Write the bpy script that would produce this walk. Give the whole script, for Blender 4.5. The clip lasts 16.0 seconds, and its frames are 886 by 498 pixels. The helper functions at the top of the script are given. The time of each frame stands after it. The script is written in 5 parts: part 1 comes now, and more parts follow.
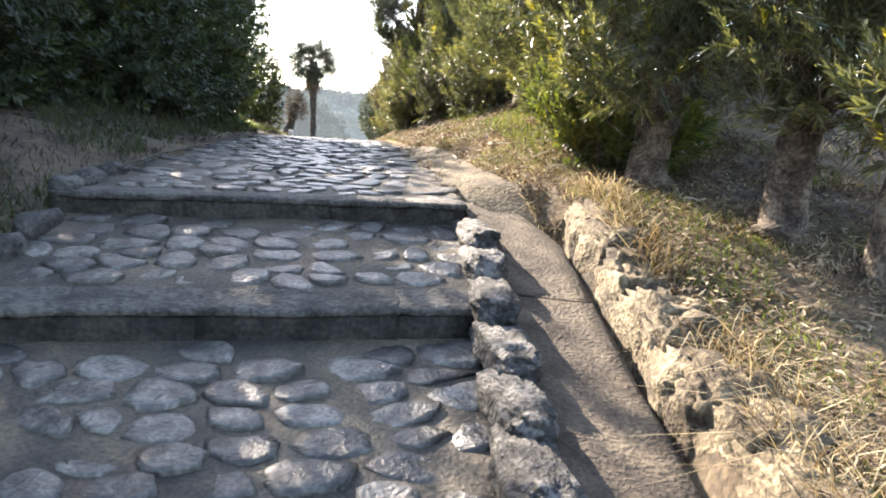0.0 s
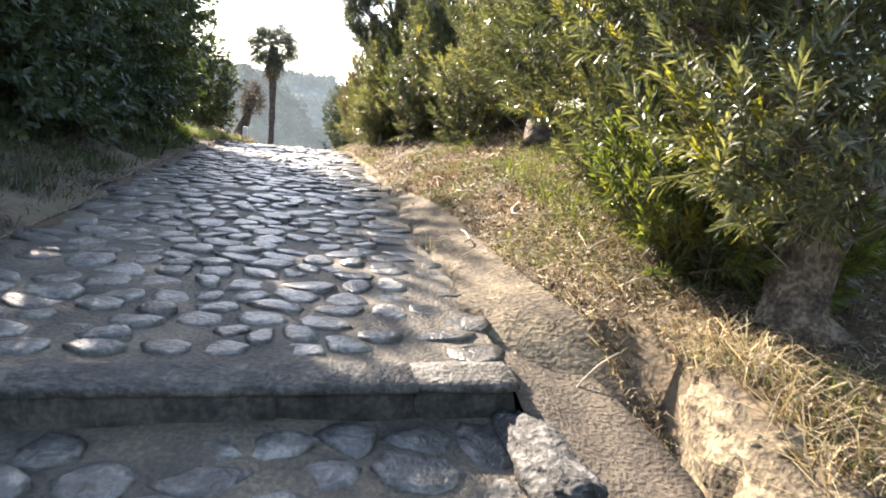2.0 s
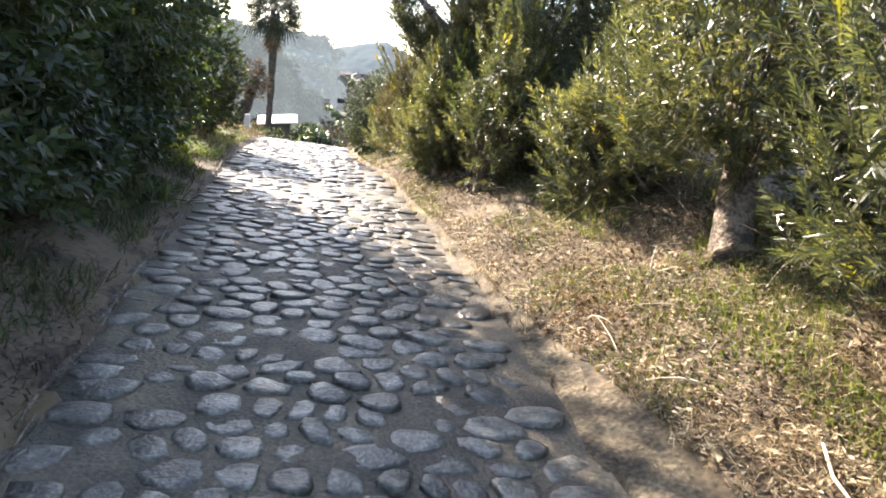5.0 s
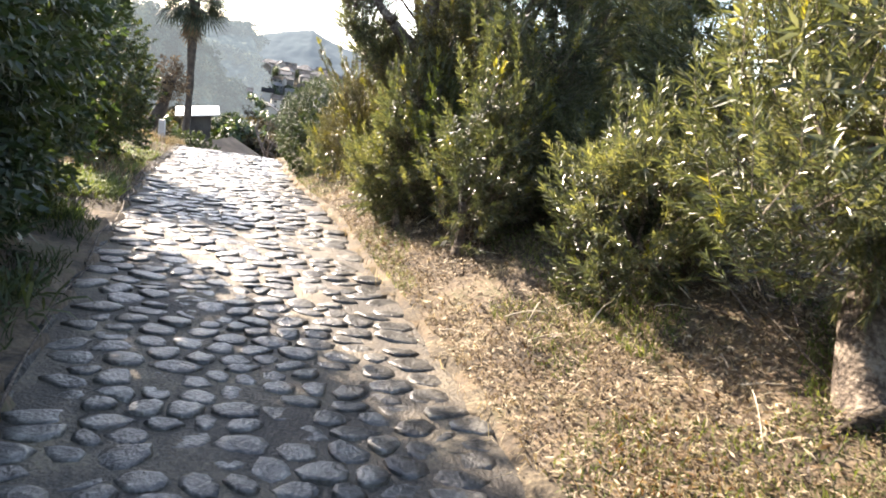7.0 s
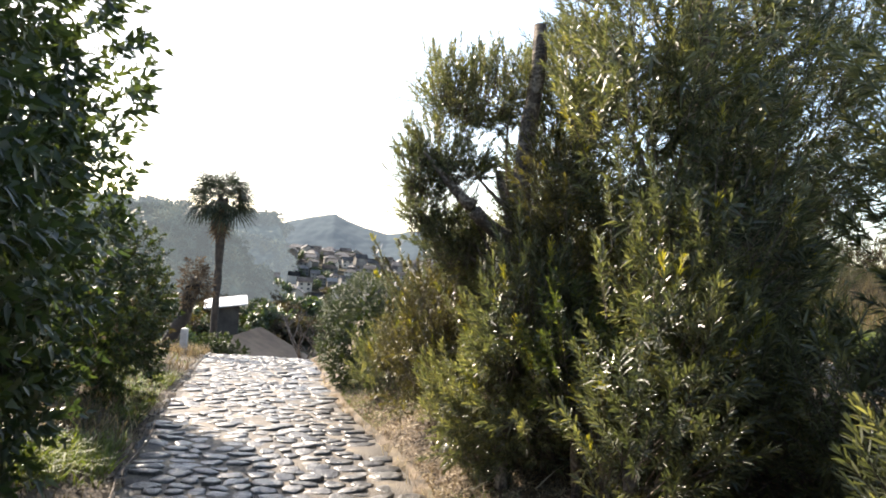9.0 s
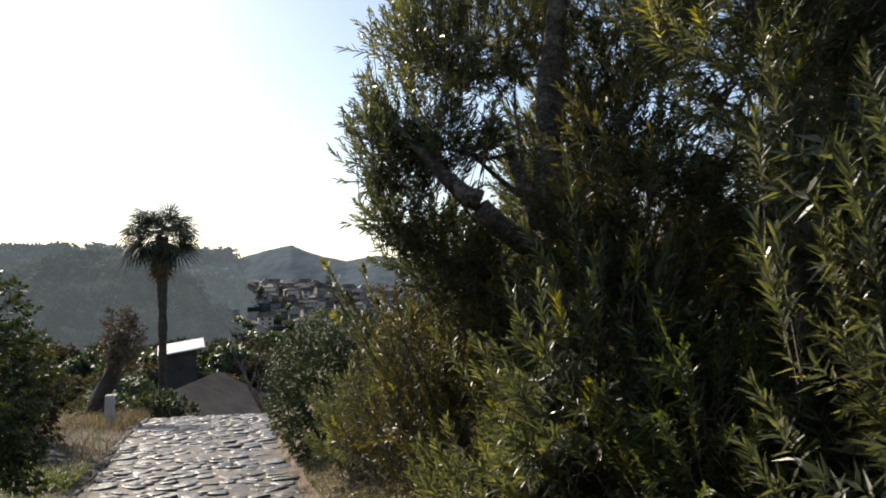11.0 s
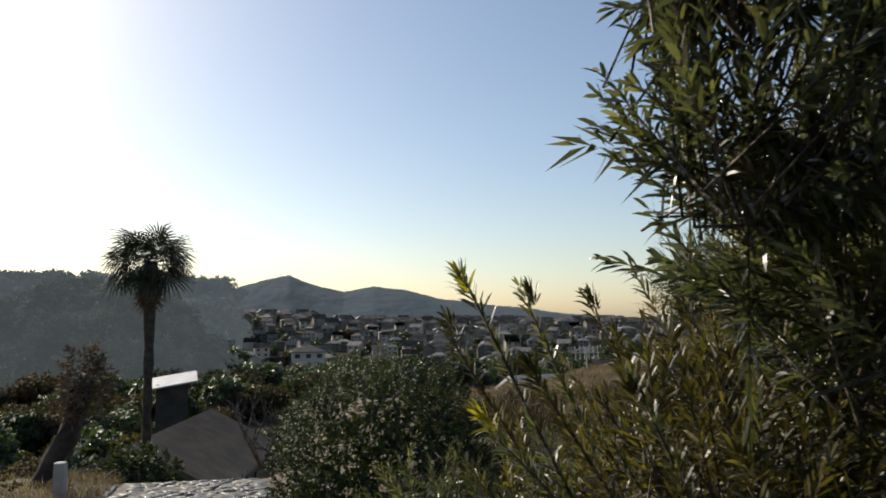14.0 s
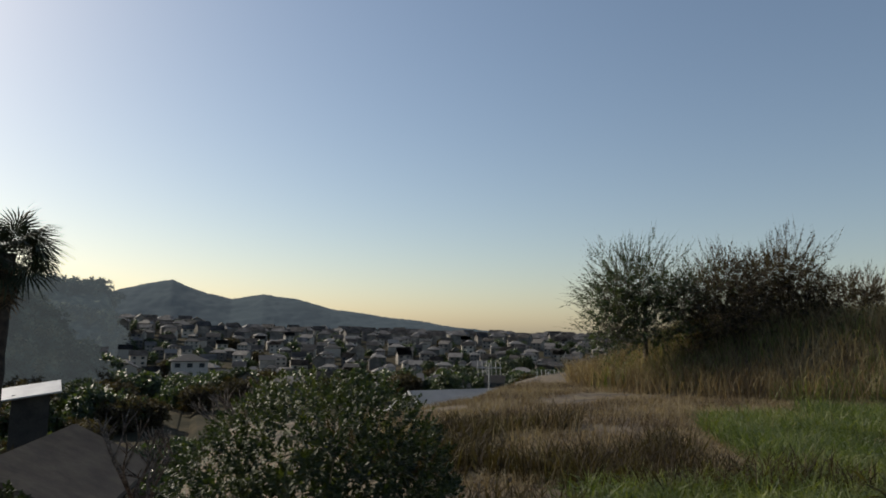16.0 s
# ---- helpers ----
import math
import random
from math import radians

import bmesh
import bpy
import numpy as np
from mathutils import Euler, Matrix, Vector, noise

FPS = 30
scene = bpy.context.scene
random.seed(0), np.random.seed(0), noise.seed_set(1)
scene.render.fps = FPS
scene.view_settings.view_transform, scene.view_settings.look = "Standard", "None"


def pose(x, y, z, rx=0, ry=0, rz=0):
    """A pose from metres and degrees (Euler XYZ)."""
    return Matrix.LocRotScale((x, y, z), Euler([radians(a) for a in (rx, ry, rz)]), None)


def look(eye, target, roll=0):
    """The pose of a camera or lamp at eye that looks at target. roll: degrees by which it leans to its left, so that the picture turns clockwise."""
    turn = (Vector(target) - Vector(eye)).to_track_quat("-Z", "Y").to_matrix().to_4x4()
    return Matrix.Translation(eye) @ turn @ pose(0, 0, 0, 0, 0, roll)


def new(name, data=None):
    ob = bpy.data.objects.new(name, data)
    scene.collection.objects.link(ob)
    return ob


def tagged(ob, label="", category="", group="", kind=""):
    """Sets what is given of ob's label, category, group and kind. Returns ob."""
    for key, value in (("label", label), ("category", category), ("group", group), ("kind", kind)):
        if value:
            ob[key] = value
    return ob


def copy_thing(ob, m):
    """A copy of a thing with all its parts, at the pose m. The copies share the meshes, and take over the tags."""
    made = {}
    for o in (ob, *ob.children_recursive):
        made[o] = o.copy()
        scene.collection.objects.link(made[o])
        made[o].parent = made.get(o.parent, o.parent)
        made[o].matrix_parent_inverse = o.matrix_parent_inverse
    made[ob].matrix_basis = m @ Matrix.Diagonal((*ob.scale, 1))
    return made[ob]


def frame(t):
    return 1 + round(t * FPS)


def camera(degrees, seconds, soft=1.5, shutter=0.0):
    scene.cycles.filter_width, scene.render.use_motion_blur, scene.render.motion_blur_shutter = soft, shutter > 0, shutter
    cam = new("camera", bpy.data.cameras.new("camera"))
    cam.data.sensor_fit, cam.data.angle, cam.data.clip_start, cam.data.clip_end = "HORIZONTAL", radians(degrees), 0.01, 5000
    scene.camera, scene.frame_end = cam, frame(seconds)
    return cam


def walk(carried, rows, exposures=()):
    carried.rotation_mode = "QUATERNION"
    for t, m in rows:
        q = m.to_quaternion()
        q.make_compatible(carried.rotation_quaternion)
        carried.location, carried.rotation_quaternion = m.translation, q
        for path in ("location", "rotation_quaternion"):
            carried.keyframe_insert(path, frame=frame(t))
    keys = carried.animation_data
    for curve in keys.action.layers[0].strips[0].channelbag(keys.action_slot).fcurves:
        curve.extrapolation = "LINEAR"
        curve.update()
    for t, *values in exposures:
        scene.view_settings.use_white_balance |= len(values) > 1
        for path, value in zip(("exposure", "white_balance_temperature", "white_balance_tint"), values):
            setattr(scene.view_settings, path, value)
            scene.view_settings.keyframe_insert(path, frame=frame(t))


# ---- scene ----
import collections

cam = camera(66.6, 16.0, soft=1.8, shutter=0.15)
PATH = [
    (0, (1.042, 2.199, 2.249), (1.016, 4.173, 1.927), 3.2),
    (0.5, (0.932, 2.613, 2.346), (1.026, 4.585, 2.022), 4.6),
    (1, (0.891, 3.131, 2.53), (0.901, 5.098, 2.17), 3.1),
    (1.5, (0.67, 3.582, 2.625), (0.64, 5.544, 2.237), 3.4),
    (2, (0.705, 4.047, 2.701), (0.801, 6.013, 2.35), 5.3),
    (2.5, (0.492, 4.473, 2.882), (0.549, 6.422, 2.437), 5.9),
    (3, (0.267, 4.818, 3.002), (0.408, 6.766, 2.573), 8.2),
    (3.5, (0.273, 5.335, 3.094), (0.341, 7.302, 2.737), 5.5),
    (4, (0.217, 5.577, 3.198), (0.294, 7.532, 2.782), 5.7),
    (4.2, (0.113, 5.724, 3.2), (0.2, 7.677, 2.779), 6.3),
    (6.3, (-0.466, 7.287, 3.525), (-0.148, 9.201, 3.039), 10.2),
    (6.5, (-0.493, 7.43, 3.528), (-0.133, 9.337, 3.043), 10.3),
    (7, (-0.54, 7.882, 3.601), (-0.18, 9.8, 3.166), 9.2),
    (7.5, (-0.772, 8.317, 3.609), (-0.437, 10.257, 3.254), 9.4),
    (8, (-0.835, 8.766, 3.624), (-0.47, 10.707, 3.305), 8.4),
    (8.5, (-0.832, 9.289, 3.749), (-0.553, 11.261, 3.571), 6.1),
    (8.7, (-0.877, 9.486, 3.771), (-0.633, 11.471, 3.754), 5.1),
    (10.8, (-0.809, 11.385, 3.828), (-0.443, 13.346, 3.966), -1.1),
    (11, (-0.81, 11.57, 3.838), (-0.457, 13.536, 3.945), -0.8),
    (11.5, (-0.874, 11.991, 3.871), (-0.525, 13.956, 4.01), -0.9),
    (12, (-0.778, 12.436, 3.871), (-0.45, 14.401, 4.043), -2.6),
    (12.5, (-0.792, 12.842, 3.849), (-0.543, 14.823, 3.963), -2.4),
    (13, (-0.909, 13.213, 3.873), (-0.547, 15.172, 4.04), -1.2),
    (13.5, (-0.928, 13.662, 3.881), (-0.594, 15.625, 4.076), -0.2),
    (14, (-1.092, 14.003, 3.883), (-0.733, 15.961, 4.083), -0.3),
    (14.5, (-1.121, 14.387, 3.855), (-0.659, 16.321, 4.07), -0.5),
    (15, (-1.137, 14.786, 3.876), (-0.713, 16.729, 4.084), -0.2),
    (15.5, (-1.255, 15.138, 3.873), (-0.659, 17.034, 4.097), 1.0),
    (16, (-1.229, 15.468, 3.864), (-0.572, 17.341, 4.102), 1.2),
]
walk(cam, [(t, look(e, g, r)) for t, e, g, r in PATH],
     exposures=[(0, 2.5, 6950, 16), (4.2, 2.5, 6950, 16), (6.3, 2.5, 7000, 17), (8.2, 2.35, 7000, 17), (8.7, 2.15, 6950, 16), (9.6, 1.1, 6850, 15), (10.8, 0.65, 6750, 14), (13.0, 0.52, 6750, 14), (14.0, .1, 6700, 12), (14.5, -.15, 6700, 12), (16, -0.27, 6700, 11)])

# ---- light ----
SUN_AZ, SUN_EL = 36.0, 31.0            # degrees left of +y, degrees up
world = bpy.data.worlds.new("sky")
scene.world = world
world.use_nodes = True
wn = world.node_tree.nodes
sky = wn.new("ShaderNodeTexSky")
sky.sky_type, sky.sun_disc = 'NISHITA', False
sky.sun_elevation, sky.sun_rotation = radians(SUN_EL), radians(-SUN_AZ)
sky.air_density, sky.dust_density, sky.ozone_density = 1.1, .85, .9
haze = wn.new("ShaderNodeMix")
haze.data_type = 'RGBA'
haze.inputs[0].default_value, haze.inputs[7].default_value = .1, (2.2, 3.2, 4.4, 1)
world.node_tree.links.new(sky.outputs[0], haze.inputs[6])
world.node_tree.links.new(haze.outputs[2], wn["Background"].inputs[0])
wn["Background"].inputs[1].default_value = 0.12
sun = new("sun", bpy.data.lights.new("sun", 'SUN'))
sun.data.energy, sun.data.angle, sun.data.color = 5.0, radians(0.6), (1.0, 0.92, 0.78)
sdir = Vector((-math.sin(radians(SUN_AZ)) * math.cos(radians(SUN_EL)), math.cos(radians(SUN_AZ)) * math.cos(radians(SUN_EL)), math.sin(radians(SUN_EL))))
sun.matrix_world = look(sdir * 50, (0, 0, 0))

# ---- materials ----
def mat(name, cols, scale=6.0, rough=0.8, bump=0.3, bscale=40.0, detail=5.0, rnd=0.0, obj=0.0, trans=0.0, spec=0.5, fine=0.35, hue=None, metal=0.0, emit=None):
    """Ramp of colours over a two-scale noise in world space; rnd, obj: spread per island and per object."""
    m = bpy.data.materials.new(name)
    m.use_nodes = True
    n, l = m.node_tree.nodes, m.node_tree.links
    b = n["Principled BSDF"]
    b.inputs["Roughness"].default_value, b.inputs["Metallic"].default_value = rough, metal
    b.inputs["Specular IOR Level"].default_value = spec
    geo = n.new("ShaderNodeNewGeometry")
    no, nf = n.new("ShaderNodeTexNoise"), n.new("ShaderNodeTexNoise")
    no.inputs["Scale"].default_value, no.inputs["Detail"].default_value = scale, detail
    nf.inputs["Scale"].default_value, nf.inputs["Detail"].default_value = bscale, 4.0
    for x in (no, nf):
        l.new(geo.outputs["Position"], x.inputs["Vector"])
    mix = n.new("ShaderNodeMath")
    mix.operation = 'MULTIPLY_ADD'
    l.new(nf.outputs["Fac"], mix.inputs[0])
    mix.inputs[1].default_value = fine
    sub = n.new("ShaderNodeMath")
    sub.operation = 'SUBTRACT'
    l.new(no.outputs["Fac"], sub.inputs[0])
    sub.inputs[1].default_value = fine * 0.5
    l.new(sub.outputs[0], mix.inputs[2])
    out = mix.outputs[0]
    for amount, source in ((rnd, geo.outputs["Random Per Island"]), (obj, None)):
        if amount:
            if source is None:
                source = n.new("ShaderNodeObjectInfo").outputs["Random"]
            s2, a2 = n.new("ShaderNodeMath"), n.new("ShaderNodeMath")
            s2.operation, a2.operation = 'SUBTRACT', 'MULTIPLY_ADD'
            l.new(source, s2.inputs[0])
            s2.inputs[1].default_value = 0.5
            l.new(s2.outputs[0], a2.inputs[0])
            a2.inputs[1].default_value = amount
            l.new(out, a2.inputs[2])
            out = a2.outputs[0]
    ramp = n.new("ShaderNodeValToRGB")
    e = ramp.color_ramp.elements
    lo, hi = 0.28, 0.72
    for i, c in enumerate(cols):
        pos = lo + (hi - lo) * i / max(1, len(cols) - 1)
        el = e[i] if i < 2 else e.new(pos)
        el.position, el.color = pos, (*c, 1)
    l.new(out, ramp.inputs[0])
    l.new(ramp.outputs[0], b.inputs["Base Color"])
    if bump:
        bp = n.new("ShaderNodeBump")
        bp.inputs["Strength"].default_value, bp.inputs["Distance"].default_value = bump, 0.02
        l.new(mix.outputs[0], bp.inputs["Height"])
        l.new(bp.outputs[0], b.inputs["Normal"])
    if trans:
        tr, ms = n.new("ShaderNodeBsdfTranslucent"), n.new("ShaderNodeMixShader")
        mul = n.new("ShaderNodeMix")
        mul.data_type, mul.blend_type = 'RGBA', 'MULTIPLY'
        mul.inputs[0].default_value = 1.0
        l.new(ramp.outputs[0], mul.inputs[6])
        mul.inputs[7].default_value = (*(hue or (1.6, 1.7, 0.6)), 1)
        l.new(mul.outputs[2], tr.inputs[0])
        ms.inputs[0].default_value = trans
        l.new(b.outputs[0], ms.inputs[1])
        l.new(tr.outputs[0], ms.inputs[2])
        l.new(ms.outputs[0], n["Material Output"].inputs[0])
    if emit:
        b.inputs["Emission Color"].default_value, b.inputs["Emission Strength"].default_value = (*emit[:3], 1), emit[3]
    return m

M_STONE = mat("cobble_stone", [(.027, .026, .024), (.058, .055, .05), (.1, .095, .085), (.2, .19, .168)], 12, .37, .7, 55, rnd=.2, obj=.2, fine=.6, spec=.5)
M_KERB = mat("kerb_stone", [(.022, .021, .019), (.055, .052, .046), (.12, .113, .1)], 9, .75, 1.0, 45, obj=.15, fine=.9)
# Riser colour darkened to hold the step's shade as well as damp.
M_RISER = mat("damp_shade_riser", [(.014, .0135, .012), (.032, .03, .026), (.065, .06, .05)], 8, .85, 1.0, 45, obj=.1, fine=.7, spec=.2)
M_BED = mat("mortar", [(.028, .024, .02), (.058, .049, .038), (.1, .082, .058), (.17, .138, .092)], 2.4, .75, .9, 60, fine=.6)
M_GUTTER = mat("gutter_concrete", [(.035, .027, .02), (.08, .063, .046), (.14, .113, .08)], 5, .9, 1.0, 55, fine=.7)
M_ROCK = mat("lava_rock", [(.012, .0115, .011), (.042, .04, .038), (.16, .152, .142)], 10, .8, 1.0, 45, obj=.15, fine=.9)
M_WALL = mat("sandy_rock", [(.035, .025, .016), (.11, .085, .052), (.26, .21, .135)], 7, .9, 1.0, 40, obj=.15, fine=.8)
M_SOIL = mat("soil_and_litter", [(.03, .023, .016), (.07, .052, .034), (.13, .095, .06), (.085, .075, .04)], 3.2, .95, .9, 30, fine=.6)
M_SAND = mat("sandy_soil", [(.03, .023, .015), (.065, .05, .033), (.11, .087, .056), (.19, .152, .097)], 4, .95, .9, 45, fine=.8)
M_LAND = mat("valley_land", [(.022, .023, .015), (.045, .04, .026), (.075, .06, .04)], .09, 1, .4, 1.2, fine=.5, spec=.05)
M_WITHER = mat("withered_grass", [(.06, .042, .026), (.13, .098, .055), (.22, .17, .1), (.3, .25, .15)], 1.2, .85, 0, 9, rnd=.4, trans=.3, hue=(1.2, 1.1, .8))
M_LEAF = mat("long_leaf", [(.032, .04, .025), (.066, .077, .043), (.118, .126, .066), (.23, .22, .1)], 1.2, .34, 0, 8, rnd=.3, trans=.38, fine=.2, spec=.6, hue=(1.35, 1.38, .7))
M_FRESH = mat("fresh_leaf", [(.045, .062, .025), (.085, .11, .036), (.16, .175, .052)], 2, .36, 0, 8, rnd=.35, trans=.42, spec=.5, hue=(1.35, 1.4, .55))
# Darker copy of the green grass: hedge shade is put into the colour.
M_VERGE = mat("shade_tinted_green", [(.02, .03, .013), (.04, .056, .022), (.08, .09, .035)], 1.5, .6, 0, 9, rnd=.3, trans=.3)
M_ORANGE = mat("orange_weed", [(.08, .045, .02), (.17, .09, .03), (.3, .2, .06)], 3, .7, 0, 9, rnd=.5, trans=.3, hue=(1.2, 1, .6))
M_OLIVE = mat("olive_leaf", [(.036, .036, .018), (.078, .073, .03), (.16, .138, .05)], 3, .42, 0, 8, rnd=.35, trans=.34, hue=(1.35, 1.3, .55))
M_YELLOW = mat("young_leaf", [(.11, .12, .03), (.2, .2, .045), (.34, .3, .06)], 3, .4, 0, 8, rnd=.35, trans=.48, hue=(1.35, 1.3, .5))
M_SHRUB = mat("small_leaf", [(.017, .026, .013), (.034, .05, .021), (.075, .085, .035)], 2, .58, 0, 8, rnd=.25, trans=.22, spec=.3)
M_DARK = mat("dark_leaf", [(.02, .032, .018), (.036, .055, .026), (.07, .085, .035)], 1.5, .45, 0, 8, rnd=.25, trans=.35)
M_RUSSET = mat("russet_leaf", [(.025, .019, .013), (.05, .036, .022), (.085, .07, .036)], 2, .7, 0, 8, rnd=.3, trans=.25, spec=.2)
M_BARK = mat("bark", [(.035, .026, .02), (.105, .08, .06), (.25, .205, .158)], 9, .9, 1.0, 50, fine=.9)
M_PALE = mat("pale_wood", [(.3, .25, .18), (.5, .43, .32), (.62, .56, .45)], 12, .8, .6, 60)
M_MOUND = mat("mound_grass", [(.1, .07, .04), (.2, .155, .085), (.33, .27, .15)], 1.0, .85, 0, 9, rnd=.4, trans=.35, hue=(1.2, 1.1, .8))
M_DRY = mat("dry_grass", [(.075, .052, .03), (.17, .125, .07), (.31, .25, .145), (.5, .43, .29)], 1.5, .8, 0, 9, rnd=.45, trans=.3, hue=(1.2, 1.1, .8))
M_GREEN = mat("green_grass", [(.055, .078, .024), (.105, .135, .04), (.2, .215, .07)], 1.5, .55, 0, 9, rnd=.4, trans=.4, hue=(1.3, 1.4, .5))
M_LITTER = mat("leaf_litter", [(.042, .027, .017), (.11, .068, .036), (.21, .148, .085), (.42, .345, .235)], 4, .7, 0, 9, rnd=.55, trans=.15, hue=(1, .9, .7))
# Leaf litter darkened in colour to stand in for the hedge's shadow.
M_SHADE_LITTER = mat("shade_dark_litter", [(.018, .013, .009), (.045, .031, .019), (.095, .07, .042)], 4, .8, 0, 9, rnd=.5, trans=.1, hue=(1, .9, .7))
M_PTRUNK = mat("palm_trunk", [(.015, .013, .011), (.035, .029, .023), (.065, .052, .04)], 6, .95, 1.0, 30)
M_PFROND = mat("palm_frond", [(.012, .018, .01), (.022, .031, .016), (.035, .044, .022)], 2, .6, 0, 9, rnd=.2, trans=.06, spec=.25)
M_PDEAD = mat("dead_frond", [(.06, .045, .03), (.12, .09, .055)], 2, .8, 0, 9, rnd=.3, trans=.2, hue=(1, .9, .7))
# Air haze over the hills is put into these materials as a faint bluish glow.
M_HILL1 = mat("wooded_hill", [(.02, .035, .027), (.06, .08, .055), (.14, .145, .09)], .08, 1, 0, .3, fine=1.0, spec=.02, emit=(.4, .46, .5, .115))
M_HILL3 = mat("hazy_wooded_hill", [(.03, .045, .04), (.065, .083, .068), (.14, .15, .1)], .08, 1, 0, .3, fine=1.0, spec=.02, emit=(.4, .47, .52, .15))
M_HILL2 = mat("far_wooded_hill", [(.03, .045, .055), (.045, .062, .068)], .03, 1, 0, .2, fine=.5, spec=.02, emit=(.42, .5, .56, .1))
M_HWALL = mat("house_wall", [(.1, .093, .083), (.21, .19, .165), (.4, .365, .31)], .3, .85, 0, 2, obj=.8, fine=.2)
M_TILE = mat("roof_tile", [(.04, .037, .035), (.095, .086, .08), (.19, .172, .155)], .4, .65, 0, 3, obj=.7, fine=.3, spec=.4)
M_GLASS = mat("window_dark", [(.02, .025, .03), (.05, .06, .07)], .5, .12, 0, 3)
M_METAL = mat("sheet_roof", [(.4, .4, .41), (.55, .55, .54)], 1, .5, 0, 6)
M_BLUE = mat("blue_roof", [(.03, .034, .04), (.055, .06, .068)], 1, .8, 0, 6)
M_CONC = mat("concrete", [(.3, .29, .27), (.5, .48, .45)], 5, .85, .4, 50)

# ---- helpers ----
rng = np.random.default_rng(7)

def mesh(name, verts, faces, mats, smooth=False, idx=None):
    me = bpy.data.meshes.new(name)
    me.from_pydata(verts if isinstance(verts, list) else verts.tolist(), [], faces if isinstance(faces, list) else faces.tolist())
    for m in (mats if isinstance(mats, (list, tuple)) else [mats]):
        me.materials.append(m)
    if idx is not None:
        me.polygons.foreach_set("material_index", idx)
    if smooth:
        me.polygons.foreach_set("use_smooth", [True] * len(me.polygons))
    me.update()
    return me

def part(name, me, parent, label="", m=None):
    ob = new(name, me)
    ob.parent = parent
    if m is not None:
        ob.matrix_basis = m
    if label:
        tagged(ob, label)
    return ob

def empty(name, label, category, group="", kind="", at=(0, 0, 0)):
    ob = new(name)
    ob.location = at
    return tagged(ob, label, category, group, kind)

def tube(pts, radii, sides=7, lump=0.0):
    """Tapered tube along points: lists of vertices and faces, closed at both ends."""
    pts = [Vector(p) for p in pts]
    v, f = [], []
    for i, p in enumerate(pts):
        d = (pts[min(i + 1, len(pts) - 1)] - pts[max(i - 1, 0)]).normalized()
        a = d.orthogonal().normalized() if i == 0 else (a - d * a.dot(d)).normalized()
        b = d.cross(a)
        for k in range(sides):
            w = 2 * math.pi * k / sides
            r = radii[i] * (1 + lump * noise.noise(p * 3.1 + Vector((k * 1.7, 0, 0))))
            v.append(tuple(p + (a * math.cos(w) + b * math.sin(w)) * r))
    for i in range(len(pts) - 1):
        for k in range(sides):
            f.append((i * sides + k, i * sides + (k + 1) % sides, (i + 1) * sides + (k + 1) % sides, (i + 1) * sides + k))
    f.append(tuple(range(sides))[::-1])
    f.append(tuple(range((len(pts) - 1) * sides, len(pts) * sides)))
    return v, f

def join(parts):
    v, f = [], []
    for a, b in parts:
        o = len(v)
        v += a
        f += [tuple(i + o for i in q) for q in b]
    return v, f

def bend(a, b, n=5, sag=0.0, wob=0.0, seed=0):
    a, b = Vector(a), Vector(b)
    out = []
    for i in range(n + 1):
        s = i / n
        p = a.lerp(b, s) + Vector((0, 0, sag * 4 * s * (1 - s)))
        if wob and 0 < i:
            p += wob * Vector(noise.noise_vector(p * 1.3 + Vector((seed, 0, 0))))
        out.append(p)
    return out

def unit(a):
    return a / np.maximum(np.linalg.norm(a, axis=-1, keepdims=True), 1e-9)

def leaves(base, dirs, per, length, width, spread=(25, 75), stem=0.16, droop=0.15, simple=False):
    """Sprigs: at each base a stem along dirs with leaves all round. Returns leaf and stem vertex arrays and faces."""
    n = len(base)
    d = unit(dirs)
    side = unit(np.cross(d, rng.normal(size=d.shape)))
    up = np.cross(d, side)
    k = np.arange(per)
    ang = (k * 2.4)[None] + rng.uniform(0, 6.28, (n, 1)) + rng.normal(0, .25, (n, per))
    along = (k / per)[None] * stem * rng.uniform(.7, 1.2, (n, 1))
    tilt = np.radians(spread[1] + (spread[0] - spread[1]) * (k / per))[None] + rng.normal(0, .18, (n, per))
    rad = side[:, None] * np.cos(ang)[..., None] + up[:, None] * np.sin(ang)[..., None]
    ld = d[:, None] * np.cos(tilt)[..., None] + rad * np.sin(tilt)[..., None]
    p0 = base[:, None] + d[:, None] * along[..., None]
    ln = length * rng.uniform(.6, 1.15, (n, per, 1)) * (0.75 + .35 * np.sin(np.pi * (k / per)))[None, :, None]
    wd = width * rng.uniform(.8, 1.2, (n, per, 1))
    ls = unit(np.cross(ld, d[:, None] + .3 * rng.normal(size=ld.shape)))
    dr = np.array([0, 0, -1.0]) * droop
    p1 = p0 + ld * ln * .35
    p2 = p0 + ld * ln * .72 + dr * ln * .3
    p3 = p0 + ld * ln + dr * ln
    if simple:
        v = np.stack([p0, p1 - ls * wd * .5, p3, p1 + ls * wd * .5], axis=2).reshape(-1, 3)
        i = np.arange(n * per)[:, None] * 4
        f = (i + np.array([0, 1, 2, 3])).tolist()
        return v, f
    v = np.stack([p0, p1 - ls * wd * .5, p1 + ls * wd * .5, p2 - ls * wd * .42, p2 + ls * wd * .42, p3], axis=2).reshape(-1, 3)
    i = np.arange(n * per)[:, None] * 6
    f = (i + np.array([0, 1, 2])).tolist() + (i + np.array([1, 3, 4, 2])).tolist() + (i + np.array([3, 5, 4])).tolist()
    return v, f

